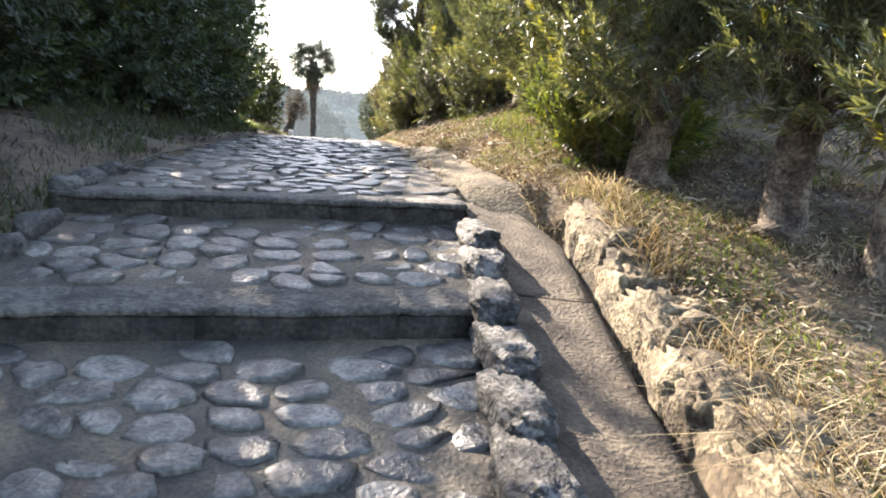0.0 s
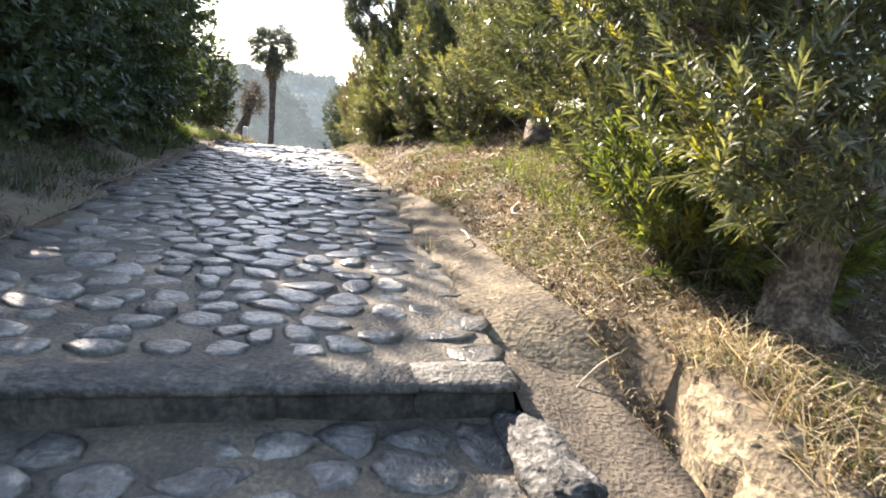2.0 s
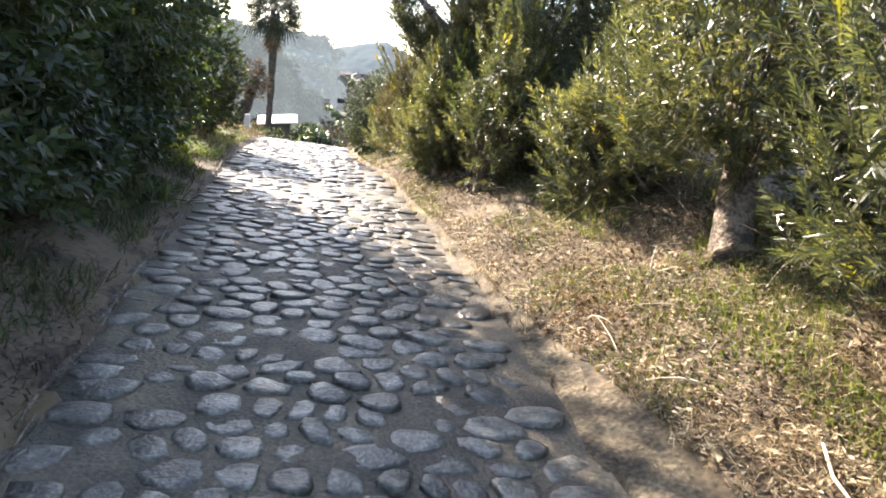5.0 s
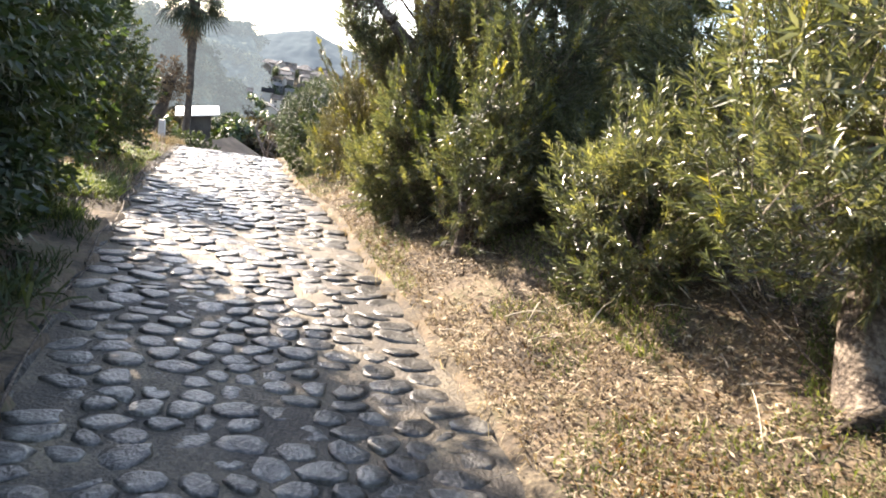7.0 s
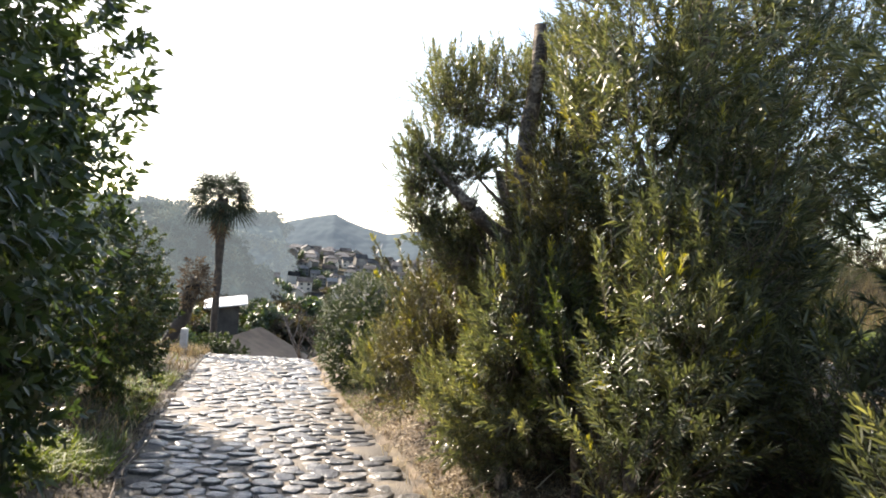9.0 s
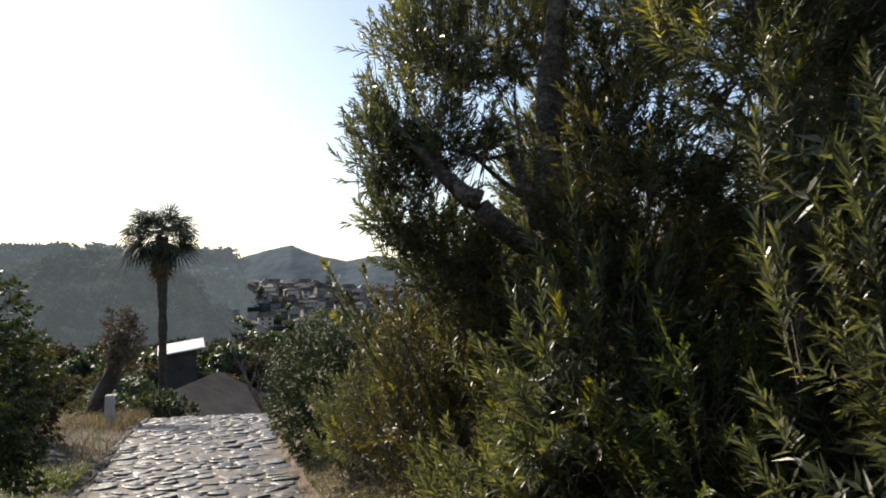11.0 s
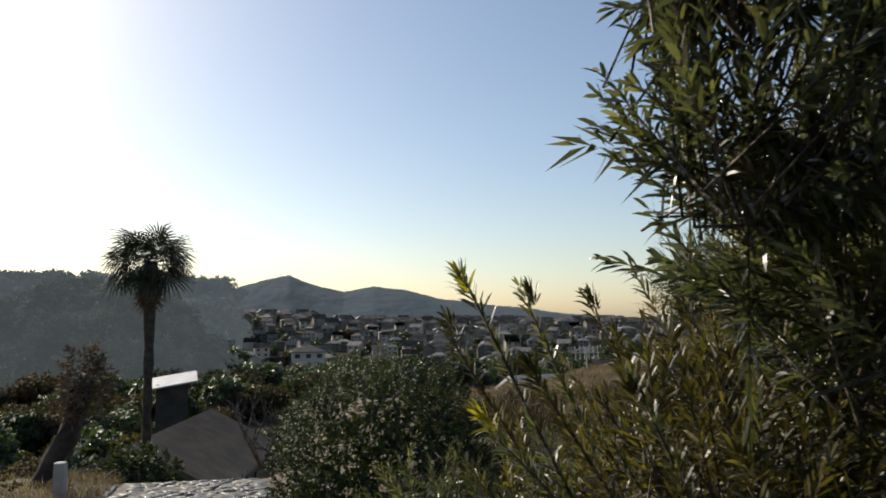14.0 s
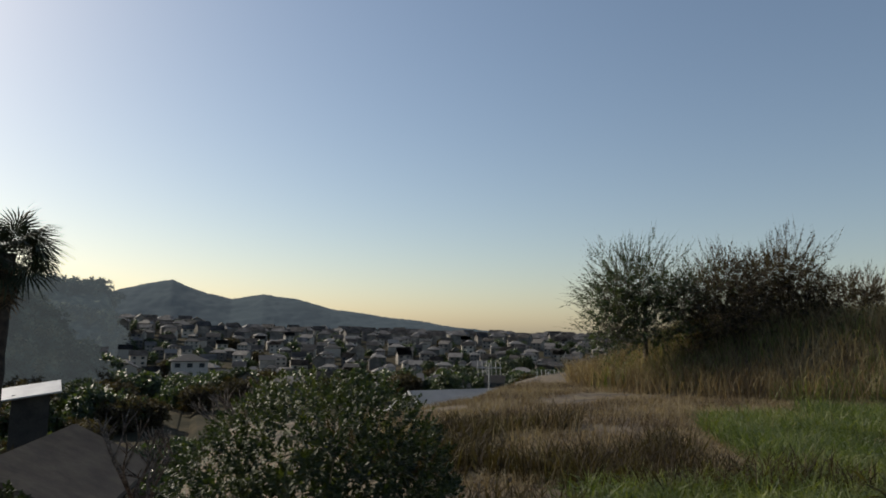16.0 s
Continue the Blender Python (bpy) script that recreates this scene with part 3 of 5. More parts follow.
# ---- trees and shrubs ----
def tree(name, label, foot, fork, blobs, group="", r0=.12, leaf=(.074, .0088), per=27, dens=1.0, material=None, young=0.0, limbs=(), lump=.32, simple=True, inner=.5, spread=(18, 60), stem=.14, cat="tree", branches=5, twig=.12, core=1.0):
    """Trunk from foot to fork, limbs, branches into each blob and sprigs of leaves in the blobs' rind."""
    material = material or M_LEAF
    foot = (foot[0], foot[1], land(foot[0], foot[1]) - .06)
    ob = empty(name, label, cat, group)
    seed = foot[0] * 7.3 + foot[1]
    tp = bend(foot, fork, 6, 0, .1, seed)
    rad = [r0 * 1.5, r0 * 1.08, r0, r0 * .95, r0 * .9, r0 * .85, r0 * .75]
    part("trunk", mesh("trunk", *tube(tp, rad, 11, .3), M_BARK, True), ob)
    for a, b, ra, rb, sag in limbs:
        part("limb", mesh("limb", *tube(bend(a, b, 6, sag, .08, seed), [ra + (rb - ra) * k / 6 for k in range(7)], 8, .25), M_BARK, True), ob)
    tubes, lv, lf, sv, sf, yv, yf = [], [], [], [], [], [], []
    off = soff = yoff = 0
    for bi, (c, r) in enumerate(blobs):
        area = 4 * math.pi * ((r[0] * r[1]) ** 1.6 / 3 + (r[0] * r[2]) ** 1.6 / 3 + (r[1] * r[2]) ** 1.6 / 3) ** (1 / 1.6)
        brush = material in (M_LEAF, M_FRESH, M_OLIVE)
        p, w = shell(c, r, int(area * (92 if brush else 90) * dens), seed + bi * 3.3, inner, lump)
        if brush:
            gaps = np.array([noise.noise(Vector(q) * 2.4 + Vector((seed, bi, 0))) for q in p.tolist()])
            sway = np.array([tuple(noise.noise_vector(Vector(q) * 1.4 + Vector((0, seed, bi)))) for q in p.tolist()])
            w = unit(w * .75 + np.array([0, 0, .5]) + .6 * sway)
            p, w = p[gaps > -.22], w[gaps > -.22]
            p = p - w * .1
        for k in range(branches):
            tip = p[rng.integers(len(p))]
            tip = np.array(c) + (tip - np.array(c)) * .85
            start = tp[rng.integers(4, 7)]
            part("branch", mesh("branch", *tube(bend(start, tip, 5, .05, .12, seed + k), [min(r0, .1) * .2 * (1 - .16 * q) for q in range(6)], 5, .2), M_BARK, True), ob)
        y = rng.uniform(size=len(p)) < young * (w[:, 2] > .25)
        v, f = leaves(p[~y], w[~y], int(per * 1.55) if brush else per, leaf[0], leaf[1], (20, 50) if brush else spread, .25 if brush else stem, simple=simple)
        lv.append(v)
        lf += [tuple(i + off for i in q) for q in f] if off else f
        off += len(v)
        if core:
            p2, w2 = shell(c, (r[0] * .72, r[1] * .72, r[2] * .72), int(area * 26 * core), seed + bi, .55, .2)
            v, f = leaves(p2, w2, 14, .12, .02 if brush else .034, (30, 85), .12, simple=True) if simple else leaves(np.repeat(p2, 2, 0) + rng.normal(0, .04, (2 * len(p2), 3)), np.repeat(w2, 2, 0), 16, .08, .012, (30, 80), .12, simple=True)
            lv.append(v)
            lf += [tuple(i + off for i in q) for q in f]
            off += len(v)
        if twig:
            v, f = stems(p, w, .26 if brush else twig)
            sv.append(v)
            sf += [tuple(i + soff for i in q) for q in f] if soff else f
            soff += len(v)
        if y.any():
            v, f = leaves(p[y] + w[y] * .06, w[y] + np.array([0, 0, .5]), per, leaf[0], leaf[1], (15, 50), stem, simple=simple)
            yv.append(v)
            yf += [tuple(i + yoff for i in q) for q in f] if yoff else f
            yoff += len(v)
    part("crown", mesh("crown", np.concatenate(lv), lf, material), ob)
    if sv:
        tagged(part("twig_mass", mesh("twig_mass", np.concatenate(sv), sf, M_BARK), ob), kind="stuff")
    if yv:
        tagged(part("young_growth", mesh("young_growth", np.concatenate(yv), yf, M_YELLOW), ob, "bright yellow-green young shoots"), kind="stuff")
    return ob

POD = "evergreen tree with long narrow dark green leaves"
GRP = "evergreen trees beside the path"
tree("evergreen_tree", "stout evergreen tree with narrow leaves and bare trunk", (2.3, 6.6), (2.45, 6.7, 2.75), [((2.5, 6.7, 3.9), (1.2, 1.05, 1.0)), ((1.75, 7.0, 3.4), (.55, .5, .45)), ((1.95, 6.25, 2.85), (.5, .4, .36)), ((2.75, 6.2, 2.95), (.5, .4, .36))], GRP, .13, dens=.8, young=.2, simple=False, branches=2, limbs=[((2.4, 6.7, 2.6), (1.75, 6.85, 3.2), .05, .03, .05)])
tree("evergreen_tree", "thick-trunked evergreen tree beside the steps", (2.72, 5.7), (2.85, 5.75, 2.5), [((3.0, 5.6, 3.6), (1.0, 1.0, 1.0)), ((2.75, 5.5, 2.72), (.5, .45, .36)), ((3.3, 5.2, 2.7), (.4, .4, .4))], GRP, .11, dens=.8, young=.05, simple=False, branches=3)
tree("evergreen_tree", "slim evergreen tree with pale bark above the rock wall", (3.0, 5.15), (3.05, 5.2, 2.5), [((3.25, 5.0, 3.2), (.7, .7, .55)), ((2.78, 4.75, 2.5), (.3, .3, .22))], GRP, .07, dens=.9, young=.12, simple=False, branches=2)
tree("evergreen_tree", POD + " and yellow shoots", (1.95, 8.6), (1.95, 8.6, 3.0), [((1.85, 8.5, 3.7), (.8, .85, .95)), ((1.95, 7.75, 2.8), (.5, .5, .42)), ((2.35, 8.5, 2.95), (.5, .5, .45))], GRP, .1, young=.09)
tree("evergreen_tree", POD, (1.75, 10.05), (1.85, 10.4, 3.1), [((1.65, 10.4, 3.85), (.75, .8, .85)), ((2.3, 10.9, 4.2), (.7, .7, .9))], GRP, .13, young=.04)
tree("evergreen_tree", POD, (1.5, 11.7), (1.4, 11.7, 2.9), [((1.3, 11.6, 3.15), (.5, .5, .62)), ((1.6, 11.9, 3.2), (.4, .4, .5))], GRP, .08, young=.08, simple=False)
tree("evergreen_tree", "tall evergreen tree with upright trunk", (.75, 13.6), (.75, 13.6, 4.3), [((.9, 13.6, 5.3), (.75, .75, 1.2)), ((.95, 13.2, 4.0), (.5, .5, .6))], GRP, .1, young=.05)
tree("evergreen_tree", "tall evergreen tree with pale weathered limbs", (1.7, 14.4), (1.65, 14.3, 4.2), [((2.1, 14.5, 5.2), (.9, .9, 1.3)), ((1.4, 14.3, 3.7), (.5, .6, .6)), ((2.6, 15.6, 4.2), (.8, .8, 1.1))], GRP, .12, limbs=[((1.65, 14.3, 4.1), (1.2, 13.9, 5.6), .07, .04, .1)])
tree("evergreen_tree", "leaning evergreen tree with a forked limb over the path", (.4, 14.75), (.27, 14.62, 4.05), [((-.2, 14.72, 4.5), (.22, .2, .13)), ((-.36, 14.9, 4.68), (.26, .26, .18)), ((-.5, 14.85, 4.45), (.2, .2, .13)), ((-.36, 14.9, 4.2), (.25, .26, .16)), ((-.18, 14.95, 4.0), (.26, .28, .2)), ((.12, 15.05, 3.82), (.32, .35, .3)), ((.6, 15.3, 4.55), (.35, .4, .5)), ((.0, 14.95, 5.15), (.5, .45, .3)), ((.75, 15.0, 5.3), (.5, .5, .5)), ((1.0, 15.2, 4.0), (.45, .5, .7))], GRP, .095, limbs=[((.25, 14.62, 3.95), (-.1, 14.55, 4.22), .062, .052, -.03), ((-.1, 14.55, 4.22), (-.5, 14.72, 4.6), .052, .01, 0), ((.2, 14.62, 4.1), (.1, 14.7, 4.5), .04, .028, 0), ((.27, 14.62, 4.0), (.25, 14.55, 5.6), .075, .05, 0)], young=.02, simple=False, core=.35, dens=2.1, branches=1, twig=.16, leaf=(.055, .0075))
tree("evergreen_tree", "slender evergreen tree with upright shoots", (.8, 16.15), (.8, 16.15, 3.4), [((.78, 16.15, 4.0), (.42, .42, .85)), ((.5, 16.2, 3.4), (.4, .4, .5))], GRP, .05, young=.08, simple=False, material=M_OLIVE, leaf=(.055, .007), dens=1.2)
for x, y, z in ((3.3, 9.3, 3.5), (3.0, 10.6, 3.9), (2.15, 12.35, 4.5)):
    tree("evergreen_tree", "shaded evergreen tree behind the front row", (x, y), (x, y, 3.0), [((x, y, z), (.8, .9, 1.3))], GRP, .1, (.1, .013), 22, .6, core=1.2, twig=0)
SHR = "shrubs beside the path"
tree("evergreen_shrub", "low bushy shrub with fresh bright green narrow leaves", (2.0, 7.3), (2.0, 7.3, 2.35), [((2.0, 7.25, 2.5), (.42, .38, .36)), ((2.3, 7.0, 2.35), (.4, .35, .3))], SHR, .035, young=.1, cat="shrub", simple=False, material=M_FRESH, leaf=(.09, .011))
for x, y, r in ((1.5, 12.7, .5), (.75, 13.9, .5), (1.3, 14.9, .6)):
    tree("evergreen_shrub", "dark evergreen undergrowth below the trees", (x, y), (x, y, land(x, y) + .3), [((x, y, land(x, y) + .42), (r, r * 1.2, .5))], SHR, .03, cat="shrub", young=.02, branches=2)
tree("evergreen_shrub", "loose evergreen shrub with yellow-tipped narrow leaves", (.0, 15.35), (.0, 15.35, 2.9), [((-.05, 15.3, 3.25), (.5, .45, .6)), ((.25, 15.75, 3.35), (.45, .4, .65)), ((-.3, 15.9, 3.0), (.4, .4, .5))], SHR, .04, young=.05, cat="shrub", simple=False, material=M_OLIVE, leaf=(.055, .007), dens=1.2)
tree("evergreen_shrub", "dense evergreen shrub with narrow leaves", (.15, 14.1), (.15, 14.1, 2.9), [((.28, 14.1, 3.25), (.48, .52, .72)), ((.1, 14.6, 2.8), (.45, .5, .45))], SHR, .04, young=.05, cat="shrub", simple=False, dens=1.3)
tree("evergreen_shrub", "tall olive-tinged shrub before the leaning tree", (.46, 14.1), (.44, 14.12, 3.7), [((.44, 14.15, 4.1), (.38, .36, .6))], SHR, .04, young=.06, cat="shrub", simple=False, material=M_OLIVE, leaf=(.06, .0075))
tree("evergreen_shrub", "bright upright-shooted shrub at the path edge", (.48, 13.6), (.46, 13.6, 3.1), [((.42, 13.58, 3.35), (.3, .3, .42))], SHR, .03, young=.15, cat="shrub", simple=False, material=M_FRESH, leaf=(.045, .006))
tree("evergreen_shrub", "evergreen shrub with fresh yellow-green shoots", (.5, 12.95), (.5, 12.95, 2.9), [((.65, 12.9, 3.2), (.48, .48, .68))], SHR, .04, young=.08, cat="shrub", simple=False)
tree("evergreen_shrub", "shaded evergreen shrub under taller trees", (.95, 13.2), (.95, 13.2, 3.0), [((1.0, 13.2, 3.2), (.5, .5, .7))], SHR, .04, cat="shrub")
tree("evergreen_shrub", "low evergreen shrub in the shade", (.1, 16.6), (.1, 16.6, 2.7), [((.1, 16.9, 2.8), (.45, .7, .5)), ((-.4, 17.7, 2.6), (.45, .5, .5))], SHR, .04, cat="shrub", dens=.8)
tree("round_bush", "rounded dark shrub with small glossy leaves", (-.6, 19.1), (-.6, 19.1, 2.6), [((-.6, 19.1, 2.72), (.78, .75, .82))], "", .05, (.03, .014), 16, 4.6, M_SHRUB, 0, lump=.13, inner=.78, spread=(25, 70), stem=.09, cat="bush", twig=0)
# long upright shoots that reach over the path from the loose shrub
for k, (foot, tip) in enumerate([((-.3, 15.4, 3.0), (-.84, 15.4, 4.0)), ((-.35, 15.55, 3.0), (-.8, 15.7, 3.9)), ((-.3, 15.6, 3.1), (-.6, 15.68, 3.98)), ((-.1, 15.6, 3.2), (-.36, 15.84, 3.97)), ((-.3, 15.4, 3.0), (-.76, 15.48, 3.7)),
                                 ((-.25, 15.3, 3.0), (-.69, 15.36, 3.8)), ((-.2, 15.2, 3.0), (-.56, 15.2, 3.78)), ((-.15, 15.0, 3.0), (-.5, 14.95, 3.7)), ((0, 14.6, 3.0), (-.35, 14.6, 3.65)), ((-.1, 15.5, 3.2), (-.2, 15.6, 4.05)), ((.1, 15.5, 3.3), (.05, 15.7, 4.1))]):
    sh = empty("evergreen_shoot", "long upright shoot with narrow olive leaves", "shoot", "shoots of the shrub")
    tip = (tip[0] + .06, tip[1], tip[2] - .07)
    pts = bend(foot, tip, 6, .04, .05, k)
    sm = part("stem", mesh("stem", *tube(pts, [.007 - .0007 * q for q in range(7)], 6), M_BARK, True), sh)
    bs, ds = [], []
    for q in range(2, 7):
        bs.append(pts[q])
        ds.append(pts[q] - pts[q - 1])
    v, f = leaves(np.array(bs) - np.array([unit(np.array(d)) for d in ds]) * .14, np.array(ds), 40, .06, .0062, (22, 52), .19)
    tagged(part("foliage", mesh("foliage", v, f, M_OLIVE if k % 2 else M_LEAF), sm), kind="stuff")
    v, f = leaves(np.array([tip]), np.array([pts[6] - pts[5]]), 34, .06, .0066, (8, 50), .06)
    tagged(part("young_tip", mesh("young_tip", v, f, M_YELLOW if k % 4 == 0 else M_OLIVE), sm, "fresh yellow-green leaf tip"), kind="stuff")
# the dark hedge trees on the shaded side
for foot, blobs in (((-2.9, 4.6), [((-2.75, 4.6, 3.0), (.9, 1.4, 1.4)), ((-3.0, 2.8, 2.6), (.9, 1.0, 1.6))]), ((-3.1, 7.4), [((-2.95, 7.4, 3.6), (.95, 1.3, 1.6)), ((-2.9, 7.2, 2.6), (.7, 1.2, .6))]),
                    ((-3.1, 10.0), [((-2.95, 10.0, 3.9), (.95, 1.3, 1.7)), ((-2.7, 9.8, 2.7), (.75, 1.3, .65))]), ((-3.15, 12.0), [((-3.05, 12.0, 4.0), (.9, 1.1, 1.7)), ((-2.85, 11.9, 2.7), (.65, 1.0, .6))]), ((-3.4, 13.6), [((-3.2, 13.6, 4.2), (.95, 1.1, 1.9)), ((-3.2, 13.4, 2.9), (.75, 1.0, .6))])):
    tree("hedge_tree", "dense dark green broadleaf tree in shade", foot, (foot[0], foot[1], 3.3), blobs, "dark trees beside the path", .09, (.09, .038), 13, .6, M_DARK, 0, lump=.3, stem=.18, spread=(30, 75), core=1.5, twig=0)
for y in (7.0, 11.5):
    tree("hedge_tree", "tall dark tree behind the hedge", (-5.0, y), (-5.0, y, 3.5), [((-5.0, y, 4.4), (1.2, 2.1, 2.0))], "dark trees beside the path", .12, (.14, .06), 9, .3, M_DARK, 0, stem=.2, spread=(30, 75), core=.6, twig=0)
tree("low_shrub", "sunlit low shrub with small rounded leaves", (-3.3, 16.6), (-3.3, 16.6, 2.7), [((-3.25, 16.6, 3.1), (.58, .7, .9))], "", .04, (.05, .026), 14, 1.4, M_SHRUB, 0, cat="shrub", spread=(35, 80), stem=.1)
tree("low_shrub", "russet-tinged shrub beside the path", (-4.4, 20.3), (-4.4, 20.3, 2.5), [((-4.4, 20.3, 2.5), (.6, .8, .6))], "", .04, (.05, .026), 12, 1.0, M_RUSSET, 0, cat="shrub", stem=.1)
tree("low_shrub", "low glossy shrub below the palm", (-4.3, 27.2), (-4.3, 27.2, 1.1), [((-4.3, 27.2, .95), (.7, .6, .6))], "", .04, (.1, .045), 10, .9, M_SHRUB, 0, cat="shrub", stem=.1)

# ---- leaning stump and marker post ----
st = empty("tree_stump", "dark leaning dead tree stump with ragged top", "tree stump")
zf = land(-4.35, 23.7)
part("trunk", mesh("trunk", *tube(bend((-4.6, 23.7, zf - .1), (-4.08, 23.7, 3.15), 7, 0, .14, 3), [.17, .14, .13, .14, .13, .15, .17, .1], 9, .5), M_PTRUNK, True), st)
p, w = shell((-4.12, 23.7, 3.0), (.25, .25, .4), 150, 4, .4)
v, f = leaves(p, w, 8, .12, .03, simple=True)
part("dead_leaves", mesh("dead_leaves", v, f, M_PDEAD), st)
po = empty("marker_post", "short pale concrete marker post", "post")
zf = land(-3.95, 22.5)
v, f = block(.12, .12, 2.27 - zf + .1, .004, 3)
part("post", mesh("post", v, f, M_CONC), po, m=Matrix.Translation((-3.95, 22.5, 2.27)))

# ---- palm ----
palm = empty("palm_tree", "tall fan palm with shaggy dead skirt", "palm")
PX, PY = -6.3, 36.25
zf = land(PX, PY)
hs = np.linspace(0, 1, 22)
part("trunk", mesh("trunk", *tube([(PX + .08 * math.sin(3 * h), PY, zf - .1 + h * (5.75 - zf)) for h in hs], [.15 - .03 * h + .02 * (i % 2) + (.06 if h > .82 else 0) for i, h in enumerate(hs)], 9, .3), M_PTRUNK, True), palm)

def frond(seed, length=1.0, droop=.35, n=20):
    r = random.Random(seed)
    parts_ = [tube([(0, 0, 0), (0, .35 * length, .02), (0, .7 * length, -.02)], [.014, .011, .009], 4)]
    for k in range(n):
        a = radians(-105 + 210 * k / (n - 1))
        ln = length * (.62 + .2 * math.cos(a)) * r.uniform(.85, 1.1)
        d = Vector((math.sin(a), math.cos(a), 0))
        s = Vector((d.y, -d.x, 0)) * .026
        b = Vector((0, .7 * length, -.02))
        m1, t1 = b + d * ln * .6 + Vector((0, 0, -.04)), b + d * ln + Vector((0, 0, -droop * ln * r.uniform(.6, 1.5)))
        parts_.append(([tuple(b), tuple(m1 - s), tuple(m1 + s), tuple(t1)], [(0, 1, 3, 2)]))
    return join(parts_)

FR = [mesh("frond", *frond(i, 1.0), M_PFROND) for i in range(4)]
FD = [mesh("dead_frond", *frond(9 + i, .8, .8, 12), M_PDEAD) for i in range(3)]
rp = random.Random(5)
for k in range(58):
    el = math.asin(min(.98, max(-.7, -.62 + 1.6 * (k + .5) / 58 + rp.uniform(-.1, .1))))
    part("frond", FR[k % 4], palm, m=Matrix.Translation((PX, PY, 5.5 + .25 * rp.random())) @ Matrix.Rotation(k * 2.4, 4, 'Z') @ Matrix.Rotation(el, 4, 'X') @ Matrix.Rotation(rp.uniform(-.7, .7), 4, 'Y') @ Matrix.Scale(rp.uniform(.85, 1.12), 4))
for k in range(34):
    el = radians(rp.uniform(-88, -60))
    part("dead_frond", FD[k % 3], palm, m=Matrix.Translation((PX, PY, rp.uniform(4.9, 5.7))) @ Matrix.Rotation(k * 2.4, 4, 'Z') @ Matrix.Rotation(el, 4, 'X') @ Matrix.Scale(rp.uniform(.6, .95), 4))

# ---- hills ----
def hill(name, label, crest, dist0, dist1, material, bumps=3.0, base=-14, step=.2):
    """A wooded ridge: crest gives degrees to the right of +y and degrees up, seen from (-1, 14, 3.9)."""
    az = np.arange(crest[0][0], crest[-1][0] + step, step)
    rows_ = 64
    v = []
    for j in range(rows_):
        s = j / (rows_ - 1)
        d = dist0 + (dist1 - dist0) * s
        for a in az:
            top = 3.9 + dist1 * math.tan(radians(float(ramp(crest, a))))
            prof = .5 * math.sin(min(1, s * 1.02) * math.pi / 2) + .5 * s * s * (3 - 2 * s)
            x, y = -1 + d * math.sin(radians(a)), 14 + d * math.cos(radians(a))
            b = bumps * (1.1 * noise.noise(Vector((x * .03, y * .03, 0))) + 1.3 * (.4 - noise.voronoi(Vector((x * .12, y * .12, 0)))[0][0] ** 2) + .7 * (.4 - noise.voronoi(Vector((x * .26, y * .26, 4)))[0][0] ** 2))
            v.append((x, y, base + (top - base) * prof + b * min(1, s * 4)))
    n = len(az)
    f = [(j * n + i, j * n + i + 1, j * n + n + i + 1, j * n + n + i) for j in range(rows_ - 1) for i in range(n - 1)]
    k = len(v)
    for i in range(n):
        v.append((v[(rows_ - 1) * n + i][0] * 1.02, v[(rows_ - 1) * n + i][1] * 1.02, base - 4))
    f += [((rows_ - 1) * n + i, (rows_ - 1) * n + i + 1, k + i + 1, k + i) for i in range(n - 1)]
    return tagged(new(name, mesh(name, v, f, material, True)), label, "hill", "wooded hills", "structure")

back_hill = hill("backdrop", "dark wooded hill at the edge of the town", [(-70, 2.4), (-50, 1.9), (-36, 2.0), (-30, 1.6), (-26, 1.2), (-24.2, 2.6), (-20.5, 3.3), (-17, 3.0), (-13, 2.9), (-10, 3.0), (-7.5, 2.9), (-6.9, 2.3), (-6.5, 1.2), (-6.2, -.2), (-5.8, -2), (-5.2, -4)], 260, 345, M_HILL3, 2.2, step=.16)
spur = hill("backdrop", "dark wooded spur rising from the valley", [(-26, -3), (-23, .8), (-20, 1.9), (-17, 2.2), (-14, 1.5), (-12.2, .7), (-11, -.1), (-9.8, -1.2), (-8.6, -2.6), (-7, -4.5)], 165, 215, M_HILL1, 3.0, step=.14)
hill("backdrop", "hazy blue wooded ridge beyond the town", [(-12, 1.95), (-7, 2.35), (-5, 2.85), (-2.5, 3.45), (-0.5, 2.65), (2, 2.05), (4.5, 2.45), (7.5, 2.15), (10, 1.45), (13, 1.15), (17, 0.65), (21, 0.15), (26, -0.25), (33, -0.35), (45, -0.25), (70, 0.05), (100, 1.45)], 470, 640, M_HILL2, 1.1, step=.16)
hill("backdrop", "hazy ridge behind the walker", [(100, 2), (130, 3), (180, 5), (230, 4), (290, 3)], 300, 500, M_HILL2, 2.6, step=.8)

